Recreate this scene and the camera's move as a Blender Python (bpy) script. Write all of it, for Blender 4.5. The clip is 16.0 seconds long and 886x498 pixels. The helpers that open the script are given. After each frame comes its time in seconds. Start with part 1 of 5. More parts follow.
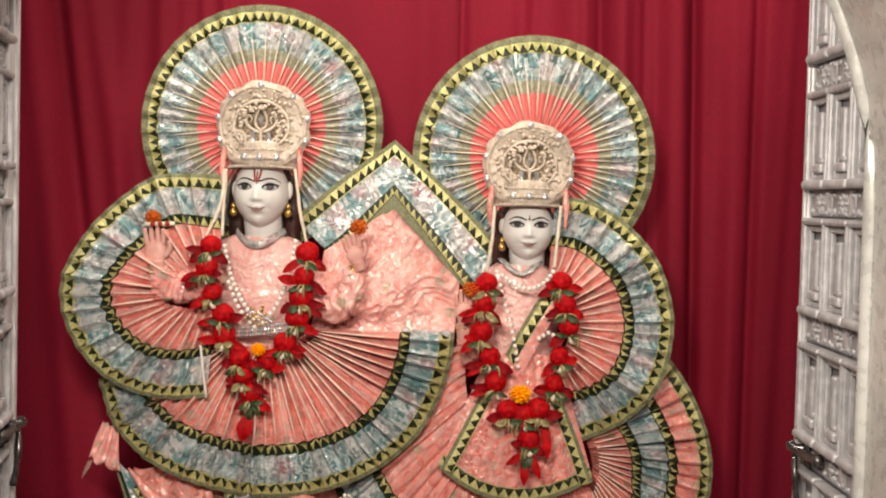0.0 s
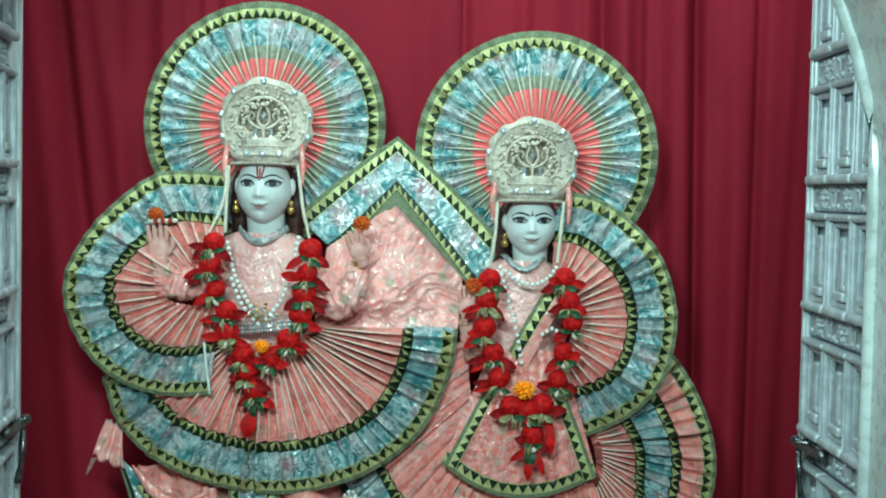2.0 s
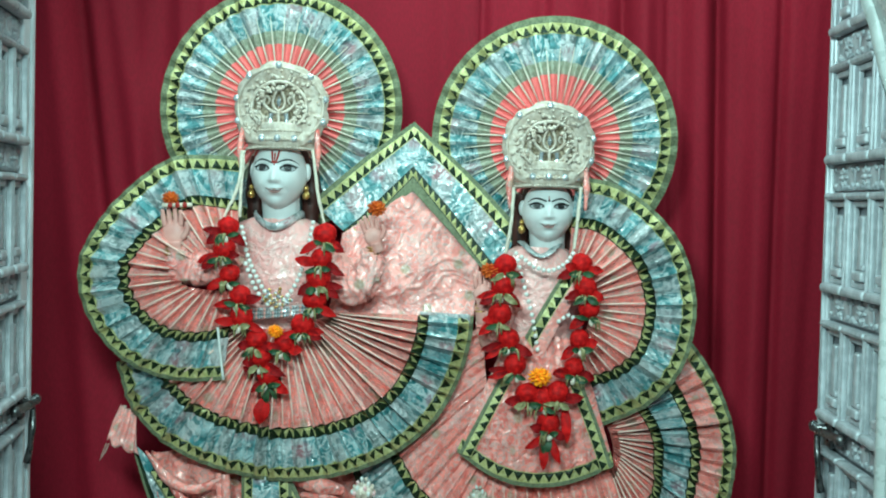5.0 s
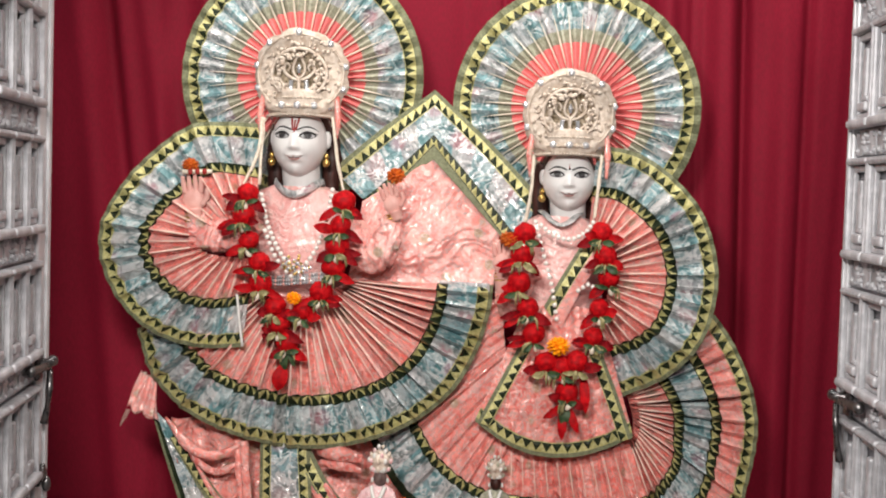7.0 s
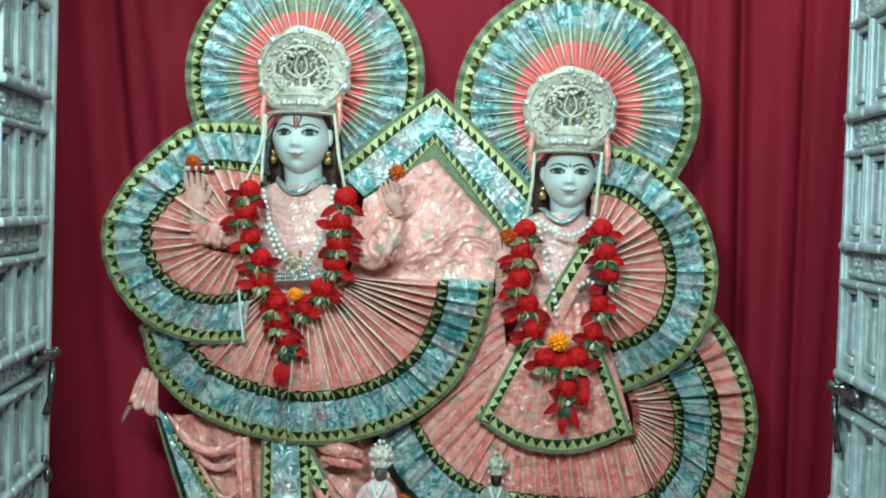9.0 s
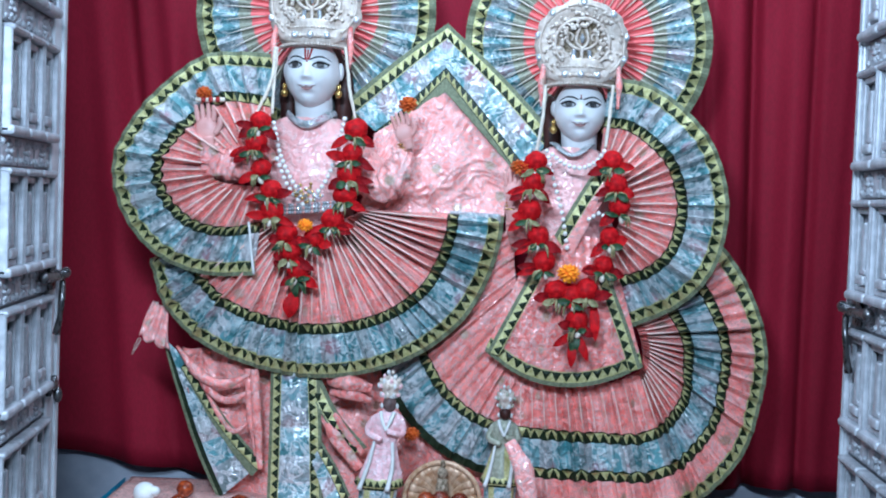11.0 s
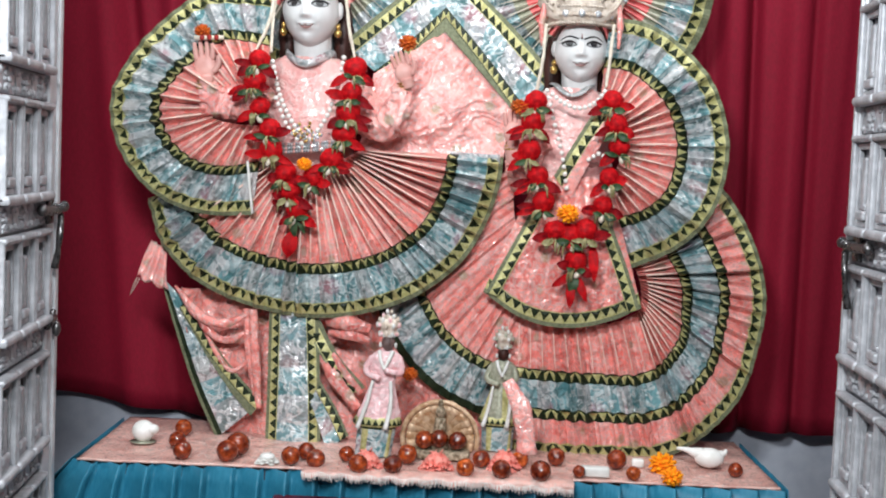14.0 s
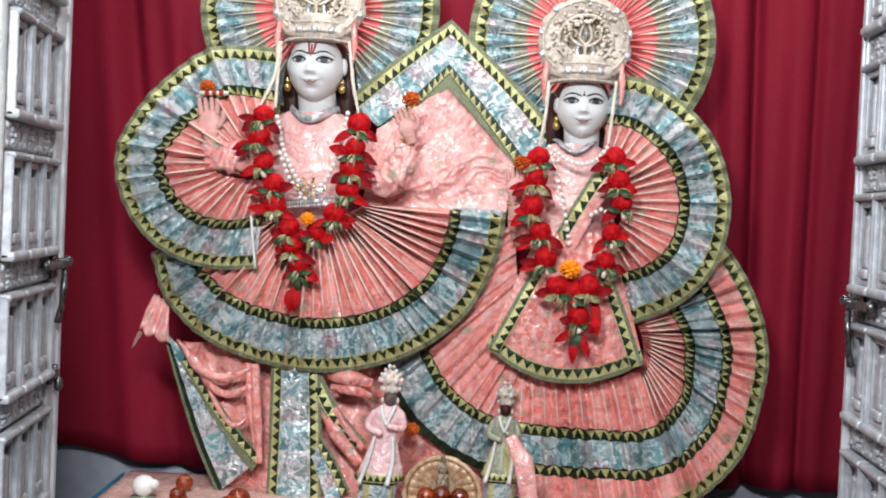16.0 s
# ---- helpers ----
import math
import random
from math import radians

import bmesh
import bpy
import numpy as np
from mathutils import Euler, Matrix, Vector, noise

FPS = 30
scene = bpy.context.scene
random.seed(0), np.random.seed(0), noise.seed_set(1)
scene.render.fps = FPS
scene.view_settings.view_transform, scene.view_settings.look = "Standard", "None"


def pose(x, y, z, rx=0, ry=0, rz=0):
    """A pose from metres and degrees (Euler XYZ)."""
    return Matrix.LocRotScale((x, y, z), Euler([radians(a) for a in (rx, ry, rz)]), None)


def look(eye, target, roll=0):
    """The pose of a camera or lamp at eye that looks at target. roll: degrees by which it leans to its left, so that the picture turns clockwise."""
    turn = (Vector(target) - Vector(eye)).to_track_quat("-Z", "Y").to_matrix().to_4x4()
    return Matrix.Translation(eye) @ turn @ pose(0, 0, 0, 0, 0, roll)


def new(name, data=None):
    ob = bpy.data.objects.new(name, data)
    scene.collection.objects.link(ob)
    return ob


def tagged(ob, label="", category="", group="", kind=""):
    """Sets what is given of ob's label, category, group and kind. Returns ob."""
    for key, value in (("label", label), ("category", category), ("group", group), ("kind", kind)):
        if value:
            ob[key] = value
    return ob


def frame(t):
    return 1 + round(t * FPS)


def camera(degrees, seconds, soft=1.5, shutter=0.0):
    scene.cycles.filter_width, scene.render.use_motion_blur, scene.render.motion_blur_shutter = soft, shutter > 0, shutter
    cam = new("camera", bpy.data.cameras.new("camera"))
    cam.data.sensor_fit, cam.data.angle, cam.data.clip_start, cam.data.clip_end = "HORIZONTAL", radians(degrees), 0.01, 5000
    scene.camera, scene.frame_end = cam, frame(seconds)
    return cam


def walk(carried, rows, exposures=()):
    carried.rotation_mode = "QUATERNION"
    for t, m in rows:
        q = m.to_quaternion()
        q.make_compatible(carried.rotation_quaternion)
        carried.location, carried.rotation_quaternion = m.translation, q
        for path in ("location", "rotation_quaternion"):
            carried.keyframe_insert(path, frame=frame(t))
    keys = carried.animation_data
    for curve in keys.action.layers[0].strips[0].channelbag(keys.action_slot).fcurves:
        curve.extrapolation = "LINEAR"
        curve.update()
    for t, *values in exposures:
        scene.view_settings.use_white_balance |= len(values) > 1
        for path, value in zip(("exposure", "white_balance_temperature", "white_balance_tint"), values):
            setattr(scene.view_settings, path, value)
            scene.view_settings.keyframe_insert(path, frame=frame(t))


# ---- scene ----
cam = camera(39.0, 16.0, 2.0)
PATH = [
    (0, (0.007, -0.04, 1.768), (-0.025, 1.958, 1.687), 1.4),
    (0.5, (0.003, -0.039, 1.765), (-0.029, 1.958, 1.672), 1.5),
    (1, (0.004, -0.038, 1.763), (-0.027, 1.959, 1.676), 1.6),
    (1.5, (0.0, -0.038, 1.767), (-0.047, 1.96, 1.673), 1.3),
    (2, (0.003, -0.039, 1.769), (-0.031, 1.959, 1.681), 1.2),
    (2.5, (-0.001, -0.042, 1.765), (-0.042, 1.956, 1.692), 0.7),
    (3, (0.005, -0.036, 1.769), (-0.028, 1.962, 1.694), 0.8),
    (3.5, (0.013, -0.029, 1.746), (-0.026, 1.968, 1.658), 0.9),
    (4, (0.007, -0.027, 1.734), (-0.04, 1.971, 1.676), 1.4),
    (6.3, (0.094, 0.007, 1.686), (-0.04, 2.0, 1.594), 1.1),
    (6.5, (0.088, 0.005, 1.687), (-0.048, 1.998, 1.604), 1.3),
    (7, (0.085, 0.002, 1.668), (-0.06, 1.995, 1.573), 1.7),
    (7.5, (0.088, 0.002, 1.655), (-0.065, 1.994, 1.57), 1.5),
    (8, (0.085, -0.004, 1.643), (-0.071, 1.988, 1.563), 1.6),
    (8.5, (0.078, -0.004, 1.626), (-0.06, 1.99, 1.58), 1.6),
    (8.7, (0.088, -0.013, 1.624), (-0.059, 1.981, 1.56), 1.7),
    (10.8, (0.094, -0.015, 1.487), (-0.053, 1.978, 1.431), 2.1),
    (11, (0.097, -0.015, 1.48), (-0.069, 1.976, 1.401), 2.1),
    (11.5, (0.093, -0.017, 1.456), (-0.07, 1.971, 1.309), 2.2),
    (12, (0.093, -0.015, 1.439), (-0.077, 1.965, 1.22), 2.3),
    (12.5, (0.095, -0.011, 1.428), (-0.065, 1.968, 1.187), 2.3),
    (13, (0.093, -0.013, 1.43), (-0.056, 1.97, 1.215), 2.5),
    (13.5, (0.093, -0.015, 1.423), (-0.078, 1.97, 1.247), 2.4),
    (14, (0.096, -0.013, 1.421), (-0.064, 1.976, 1.287), 2.4),
    (14.5, (0.096, -0.014, 1.42), (-0.056, 1.978, 1.327), 2.6),
    (15, (0.093, -0.015, 1.421), (-0.072, 1.976, 1.33), 2.6),
    (15.5, (0.094, -0.015, 1.427), (-0.07, 1.977, 1.357), 2.6),
    (16, (0.09, -0.017, 1.435), (-0.074, 1.976, 1.379), 2.6),
]
# the lamps' colour drifts between warm, green and violet, which the camera's white balance shows
DEEP, WARM, GREEN, VIOLET, PLAIN = (0.0, 7800, 12), (0.0, 6750, 11), (-0.12, 4850, -37), (0.0, 4700, 8), (0.0, 5900, 5)
TINTS = [(0.0, DEEP), (0.1, DEEP), (0.2, GREEN), (0.6, GREEN), (0.7, VIOLET), (1.1, VIOLET), (1.2, DEEP), (1.6, DEEP), (1.7, GREEN), (2.1, GREEN), (2.2, VIOLET), (2.6, VIOLET), (2.7, DEEP), (3.1, DEEP),
         (3.2, GREEN), (3.6, GREEN), (3.7, VIOLET), (3.85, VIOLET), (4.05, DEEP), (4.5, WARM), (4.65, GREEN), (5.0, GREEN), (5.15, VIOLET), (5.5, VIOLET), (5.6, WARM), (6.0, WARM), (6.1, GREEN), (6.35, GREEN),
         (6.45, (-0.12, 4400, -12)), (6.85, (-0.12, 4400, -12)), (6.95, WARM), (7.25, WARM), (7.35, (0.12, 4900, -38)), (7.7, (0.12, 4900, -38)), (7.8, (0.0, 4500, -8)), (8.2, (0.0, 4500, -8)), (8.3, WARM), (8.8, WARM), (8.9, GREEN), (9.3, GREEN), (9.4, VIOLET), (9.8, VIOLET),
         (9.9, WARM), (10.2, WARM), (10.3, GREEN), (10.55, GREEN), (10.65, (0.0, 4500, -1)), (11.1, (0.0, 4500, -1)), (11.25, WARM), (11.7, WARM), (11.95, (0.0, 5050, -31)), (12.1, (0.0, 5050, -31)), (12.2, VIOLET), (12.6, VIOLET), (12.75, WARM), (13.1, WARM), (13.4, PLAIN), (16.0, PLAIN)]
walk(cam, [(t, look(eye, target, roll)) for t, eye, target, roll in PATH], [(t, tint[0] + (-0.12 if t < 5 else 0.02 if t < 11.2 else 0.14), tint[1], tint[2]) for t, tint in TINTS])

# ---- world and light ----
world = bpy.data.worlds.new("hall_air")
scene.world = world
world.use_nodes = True
world.node_tree.nodes["Background"].inputs[0].default_value = (0.75, 0.8, 0.9, 1)
world.node_tree.nodes["Background"].inputs[1].default_value = 0.008


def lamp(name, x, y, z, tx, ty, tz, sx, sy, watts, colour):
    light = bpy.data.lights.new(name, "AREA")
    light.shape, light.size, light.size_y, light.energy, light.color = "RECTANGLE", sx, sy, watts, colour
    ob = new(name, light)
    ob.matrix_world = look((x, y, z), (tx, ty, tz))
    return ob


# area lamps out of view, added and placed to fit the brightness
lamp("unseen_shrine_light", -0.1, 2.60, 2.86, -0.1, 2.95, 1.9, 2.4, 0.08, 23, (1.0, 0.97, 0.93))
lamp("unseen_hall_light", -0.40, 0.35, 2.42, -0.1, 2.9, 1.1, 0.4, 0.2, 53, (1.0, 0.98, 0.95))
lamp("unseen_hall_light", 0.30, -0.6, 2.50, -0.1, 2.9, 1.1, 0.4, 0.2, 45, (1.0, 0.98, 0.95))


# ---- materials ----
def links(mat):
    mat.use_nodes = True
    t = mat.node_tree
    return t, t.nodes["Principled BSDF"]


def node(t, kind, **sets):
    n = t.nodes.new(kind)
    for key, value in sets.items():
        n.inputs[key].default_value = value
    return n


def ramp(t, src, stops):
    n = t.nodes.new("ShaderNodeValToRGB")
    els = n.color_ramp.elements
    while len(els) < len(stops):
        els.new(0.5)
    for e, (p, c) in zip(els, stops):
        e.position, e.color = p, (*c, 1)
    t.links.new(src, n.inputs[0])
    return n.outputs[0]


def mix(t, fac, a, b, how="MIX"):
    n = t.nodes.new("ShaderNodeMix")
    n.data_type, n.blend_type = "RGBA", how
    for sock, v in ((n.inputs[0], fac), (n.inputs[6], a), (n.inputs[7], b)):
        if hasattr(v, "is_output"):
            t.links.new(v, sock)
        else:
            sock.default_value = v if isinstance(v, (int, float)) else (*v, 1)
    return n.outputs[2]


def surface(name, a, b, grain=40.0, stain=4.0, rough=0.6, metal=0.0, bump=0.3, depth=0.003, sheen=0.0, stretch=(1, 1, 1), dark=0.25, spec=0.25):
    """Two colours mixed by a fine grain, with larger stains and a fine relief."""
    mat = bpy.data.materials.new(name)
    t, p = links(mat)
    co = t.nodes.new("ShaderNodeTexCoord")
    mp = t.nodes.new("ShaderNodeMapping")
    mp.inputs["Scale"].default_value = stretch
    t.links.new(co.outputs["Object"], mp.inputs[0])
    fine = node(t, "ShaderNodeTexNoise", Scale=grain, Detail=5.0)
    big = node(t, "ShaderNodeTexNoise", Scale=stain, Detail=3.0)
    for n in (fine, big):
        t.links.new(mp.outputs[0], n.inputs["Vector"])
    base = ramp(t, fine.outputs[0], ((0.36, a), (0.64, b)))
    shade = ramp(t, big.outputs[0], ((0.35, (1 - dark,) * 3), (0.65, (1, 1, 1))))
    t.links.new(mix(t, 1.0, base, shade, "MULTIPLY"), p.inputs["Base Color"])
    p.inputs["Metallic"].default_value = metal
    rr = ramp(t, fine.outputs[0], ((0.3, (max(rough - 0.1, 0.03),) * 3), (0.7, (min(rough + 0.1, 1),) * 3)))
    t.links.new(rr, p.inputs["Roughness"])
    p.inputs["Sheen Weight"].default_value = sheen
    p.inputs["Specular IOR Level"].default_value = spec
    bp = t.nodes.new("ShaderNodeBump")
    bp.inputs["Strength"].default_value, bp.inputs["Distance"].default_value = bump, depth
    t.links.new(fine.outputs[0], bp.inputs["Height"])
    t.links.new(bp.outputs[0], p.inputs["Normal"])
    return mat


def brocade(name, ground, shade, thread, accent, scale=48.0, much=0.55, crease=14.0, shine=0.3, palette=()):
    """Woven silk: a coloured ground with metal thread in small scrolls, accents, soft creases with their shade in the
    colour. palette: colours of small woven motifs.
    """
    mat = bpy.data.materials.new(name)
    t, p = links(mat)
    co = t.nodes.new("ShaderNodeTexCoord")
    warp = node(t, "ShaderNodeTexNoise", Scale=scale * 0.8, Detail=3.0, Distortion=2.2)
    cells = node(t, "ShaderNodeTexVoronoi", Scale=scale * 1.5)
    motif = node(t, "ShaderNodeTexVoronoi", Scale=scale * 0.8)
    spots = node(t, "ShaderNodeTexVoronoi", Scale=scale * 0.36)
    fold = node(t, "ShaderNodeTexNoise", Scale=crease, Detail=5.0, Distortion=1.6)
    wrinkle = node(t, "ShaderNodeTexNoise", Scale=crease * 1.8, Detail=2.5, Distortion=1.2)
    fine = node(t, "ShaderNodeTexNoise", Scale=scale * 6, Detail=2.0)
    for n in (warp, cells, spots, fold, fine, motif, wrinkle):
        t.links.new(co.outputs["Object"], n.inputs["Vector"])
    # shade of the creases painted into the ground colour
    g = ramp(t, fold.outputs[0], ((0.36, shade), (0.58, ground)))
    if palette:
        sep = t.nodes.new("ShaderNodeSeparateColor")
        t.links.new(motif.outputs["Color"], sep.inputs[0])
        k = len(palette)
        woven = ramp(t, sep.outputs[0], [((i + 0.5) / k, c) for i, c in enumerate(palette)])
        edge = ramp(t, motif.outputs["Distance"], ((0.30, (0.85,) * 3), (0.62, (0.15,) * 3)))
        g = mix(t, edge, g, woven)
    scroll = ramp(t, warp.outputs[0], ((0.47, (0, 0, 0)), (0.52, (1, 1, 1)), (0.56, (1, 1, 1)), (0.61, (0, 0, 0))))
    # woven flakes, near white so that their glint is in the colour
    flake = ramp(t, cells.outputs["Distance"], ((0.10, (1, 1, 1)), (0.26, (0, 0, 0))))
    both = mix(t, 1.0, scroll, flake, "LIGHTEN")
    spot = ramp(t, spots.outputs["Distance"], ((0.15, (1, 1, 1)), (0.25, (0, 0, 0))))
    c1 = mix(t, mix(t, 1.0, spot, (0.7, 0.7, 0.7), "MULTIPLY"), g, accent)
    amount = mix(t, 1.0, both, (much,) * 3, "MULTIPLY")
    t.links.new(mix(t, amount, c1, thread), p.inputs["Base Color"])
    t.links.new(mix(t, 1.0, both, (shine,) * 3, "MULTIPLY"), p.inputs["Metallic"])
    t.links.new(ramp(t, both, ((0.0, (0.36,) * 3), (1.0, (0.20,) * 3))), p.inputs["Roughness"])
    height = mix(t, 0.14, wrinkle.outputs[0], mix(t, 0.5, both, fine.outputs[0]))
    bp = t.nodes.new("ShaderNodeBump")
    bp.inputs["Strength"].default_value, bp.inputs["Distance"].default_value = 0.9, 0.011
    t.links.new(height, bp.inputs["Height"])
    t.links.new(bp.outputs[0], p.inputs["Normal"])
    p.inputs["Specular IOR Level"].default_value = 0.55
    return mat


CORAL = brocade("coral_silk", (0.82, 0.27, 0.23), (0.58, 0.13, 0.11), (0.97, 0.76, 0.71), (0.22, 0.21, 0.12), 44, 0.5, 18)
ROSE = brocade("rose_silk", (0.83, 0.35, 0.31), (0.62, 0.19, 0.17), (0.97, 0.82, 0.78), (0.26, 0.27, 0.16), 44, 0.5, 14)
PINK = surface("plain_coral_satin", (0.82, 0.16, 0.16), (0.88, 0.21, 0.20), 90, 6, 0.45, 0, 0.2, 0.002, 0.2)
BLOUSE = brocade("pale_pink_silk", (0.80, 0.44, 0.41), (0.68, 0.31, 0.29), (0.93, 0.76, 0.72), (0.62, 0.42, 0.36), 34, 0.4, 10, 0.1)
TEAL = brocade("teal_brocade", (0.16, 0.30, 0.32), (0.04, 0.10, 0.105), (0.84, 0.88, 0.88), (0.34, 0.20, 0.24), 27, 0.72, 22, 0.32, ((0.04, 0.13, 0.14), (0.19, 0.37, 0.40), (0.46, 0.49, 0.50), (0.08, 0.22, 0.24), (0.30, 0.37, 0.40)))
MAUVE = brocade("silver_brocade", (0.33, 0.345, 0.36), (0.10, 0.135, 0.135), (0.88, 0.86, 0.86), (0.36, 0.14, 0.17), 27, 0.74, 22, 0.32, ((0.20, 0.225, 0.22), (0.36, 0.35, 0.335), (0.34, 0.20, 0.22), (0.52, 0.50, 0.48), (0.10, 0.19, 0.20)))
NET = surface("olive_net", (0.13, 0.14, 0.08), (0.24, 0.25, 0.15), 160, 9, 0.6, 0.15, 0.4)
TAN = surface("tan_tissue", (0.30, 0.30, 0.22), (0.46, 0.45, 0.35), 120, 8, 0.45, 0.2, 0.4)
DARK = surface("dark_green_ribbon", (0.008, 0.014, 0.006), (0.022, 0.034, 0.014), 140, 10, 0.5, 0, 0.3)
GOLD = surface("gold_ribbon", (0.42, 0.39, 0.14), (0.64, 0.60, 0.30), 150, 12, 0.4, 0.2, 0.3)
RIDGE = surface("pale_rose_fold_highlight", (0.80, 0.52, 0.44), (0.90, 0.68, 0.58), 120, 14, 0.4, 0, 0.2)
PIPING = surface("cream_cord", (0.72, 0.62, 0.50), (0.82, 0.74, 0.62), 150, 12, 0.5, 0.1, 0.3)
MARBLE = surface("white_marble", (0.64, 0.63, 0.625), (0.71, 0.70, 0.695), 18, 4, 0.42, 0, 0.05, 0.001, 0, (1, 1, 1), 0.05)
SKIN = surface("rosy_painted_marble", (0.68, 0.33, 0.29), (0.76, 0.43, 0.38), 30, 8, 0.4, 0, 0.1)
HAIR = surface("dark_brown_hair", (0.025, 0.008, 0.006), (0.06, 0.02, 0.015), 90, 6, 0.5, 0, 0.5, 0.004, 0, (1, 1, 0.15))
INK = surface("black_paint", (0.012, 0.012, 0.014), (0.03, 0.028, 0.03), 60, 6, 0.35)
IRIS = surface("grey_eye_paint", (0.03, 0.028, 0.03), (0.06, 0.055, 0.055), 60, 6, 0.3)
LIP = surface("rose_lip_paint", (0.38, 0.22, 0.205), (0.45, 0.27, 0.25), 60, 6, 0.35)
TILAK = surface("vermilion_paint", (0.24, 0.016, 0.016), (0.34, 0.03, 0.022), 60, 6, 0.5)
CROWN = surface("pale_gilt", (0.56, 0.45, 0.36), (0.76, 0.66, 0.57), 90, 12, 0.45, 0.12, 0.7, 0.004)
CROWN_DARK = surface("dark_gilt", (0.12, 0.085, 0.045), (0.50, 0.40, 0.29), 130, 16, 0.5, 0.12, 0.9, 0.005)
PEARL = surface("pearl", (0.74, 0.68, 0.62), (0.86, 0.82, 0.78), 40, 9, 0.22, 0.05, 0.1)
JEWEL = surface("clear_rhinestone", (0.60, 0.62, 0.66), (0.85, 0.86, 0.88), 60, 9, 0.12, 0.6, 0.2)
BRASS = surface("bright_gold", (0.60, 0.38, 0.10), (0.75, 0.52, 0.18), 60, 9, 0.28, 0.8, 0.2)
RED = surface("red_rose_petal", (0.30, 0.002, 0.005), (0.56, 0.006, 0.010), 70, 20, 0.6, 0, 0.5, 0.003, 0, (1, 1, 1), 0.25, 0.1)
WINE = surface("dark_red_petal", (0.13, 0.002, 0.005), (0.28, 0.004, 0.008), 70, 20, 0.6, 0, 0.5, 0.003, 0, (1, 1, 1), 0.25, 0.1)
KHAKI = surface("khaki_sepal", (0.20, 0.17, 0.07), (0.40, 0.35, 0.18), 80, 14, 0.5, 0, 0.4)
SCLERA = surface("dim_eye_white", (0.34, 0.34, 0.35), (0.44, 0.44, 0.44), 60, 6, 0.3)
LEAF = surface("green_leaf", (0.02, 0.045, 0.018), (0.07, 0.11, 0.045), 60, 14, 0.5, 0, 0.4)
ORANGE = surface("orange_marigold", (0.92, 0.24, 0.006), (1.0, 0.42, 0.012), 90, 20, 0.7, 0, 0.5, 0.003, 0, (1, 1, 1), 0.1, 0.1)
RUST = surface("rust_marigold", (0.46, 0.07, 0.008), (0.66, 0.15, 0.015), 90, 20, 0.6, 0, 0.6, 0.004)
CARNATION = surface("pink_carnation", (0.80, 0.17, 0.13), (0.90, 0.36, 0.30), 90, 20, 0.6, 0, 0.6, 0.004)
SWEET = surface("fried_sweet", (0.11, 0.011, 0.003), (0.36, 0.055, 0.010), 1.9, 0.8, 0.2, 0, 0.3, 0.008, 0, (1, 1, 1), 0.3, 0.6)
t, p = links(SWEET)
info = t.nodes.new("ShaderNodeObjectInfo")
tone = ramp(t, info.outputs["Random"], ((0.0, (0.55, 0.5, 0.5)), (0.6, (1.0, 1.0, 1.0)), (1.0, (1.7, 2.2, 1.6))))
t.links.new(mix(t, 1.0, p.inputs["Base Color"].links[0].from_socket, tone, "MULTIPLY"), p.inputs["Base Color"])
WHITE = surface("white_enamel", (0.74, 0.72, 0.68), (0.84, 0.82, 0.79), 40, 8, 0.4, 0, 0.2)
CURTAIN = surface("crimson_curtain", (0.185, 0.006, 0.019), (0.228, 0.008, 0.025), 220, 3, 0.7, 0, 0.15, 0.001, 0.0, (1, 1, 0.35), 0.2, 0.12)
TURQUOISE = surface("turquoise_satin", (0.028, 0.165, 0.262), (0.042, 0.205, 0.312), 160, 5, 0.40, 0, 0.15, 0.001, 0.0, (1, 1, 0.3), 0.2, 0.3)
MAROON = surface("maroon_satin", (0.105, 0.006, 0.018), (0.14, 0.009, 0.026), 160, 4, 0.45, 0, 0.2, 0.001, 0.0)
# the bench's maroon satin again, its sheen lifted in the base colour
DRAPE = surface("maroon_satin_sheen", (0.13, 0.008, 0.032), (0.18, 0.013, 0.046), 160, 4, 0.48, 0, 0.2, 0.001, 0.0, (1, 1, 1), 0.25, 0.3)
SILVER = surface("embossed_silver", (0.42, 0.42, 0.45), (0.61, 0.61, 0.64), 45, 7, 0.50, 0.25, 0.45, 0.003)
STILE = surface("plain_silver_sheet", (0.66, 0.66, 0.69), (0.76, 0.76, 0.79), 30, 4, 0.45, 0.2, 0.15, 0.002)
SILVER_SHADE = surface("silver_hollow_shade", (0.16, 0.16, 0.18), (0.28, 0.28, 0.31), 60, 7, 0.4, 0.4, 0.5, 0.003)
LATCH = surface("steel_latch", (0.10, 0.095, 0.10), (0.20, 0.19, 0.19), 60, 9, 0.3, 0.9, 0.2)
PLASTER = surface("lavender_grey_wall", (0.42, 0.43, 0.50), (0.48, 0.49, 0.55), 30, 3, 0.75, 0, 0.2, 0.002)
CASING = surface("polished_casing", (0.48, 0.48, 0.47), (0.58, 0.58, 0.57), 35, 3, 0.3, 0.15, 0.25, 0.002)
# unseen hall: wall and floor colours darkened to hold down bounced light
HALL = surface("hall_paint", (0.17, 0.16, 0.145), (0.21, 0.20, 0.18), 20, 2, 0.8, 0, 0.1)
MARBLE_FLOOR = surface("floor_marble", (0.15, 0.14, 0.13), (0.22, 0.21, 0.19), 9, 2, 0.2, 0, 0.05)


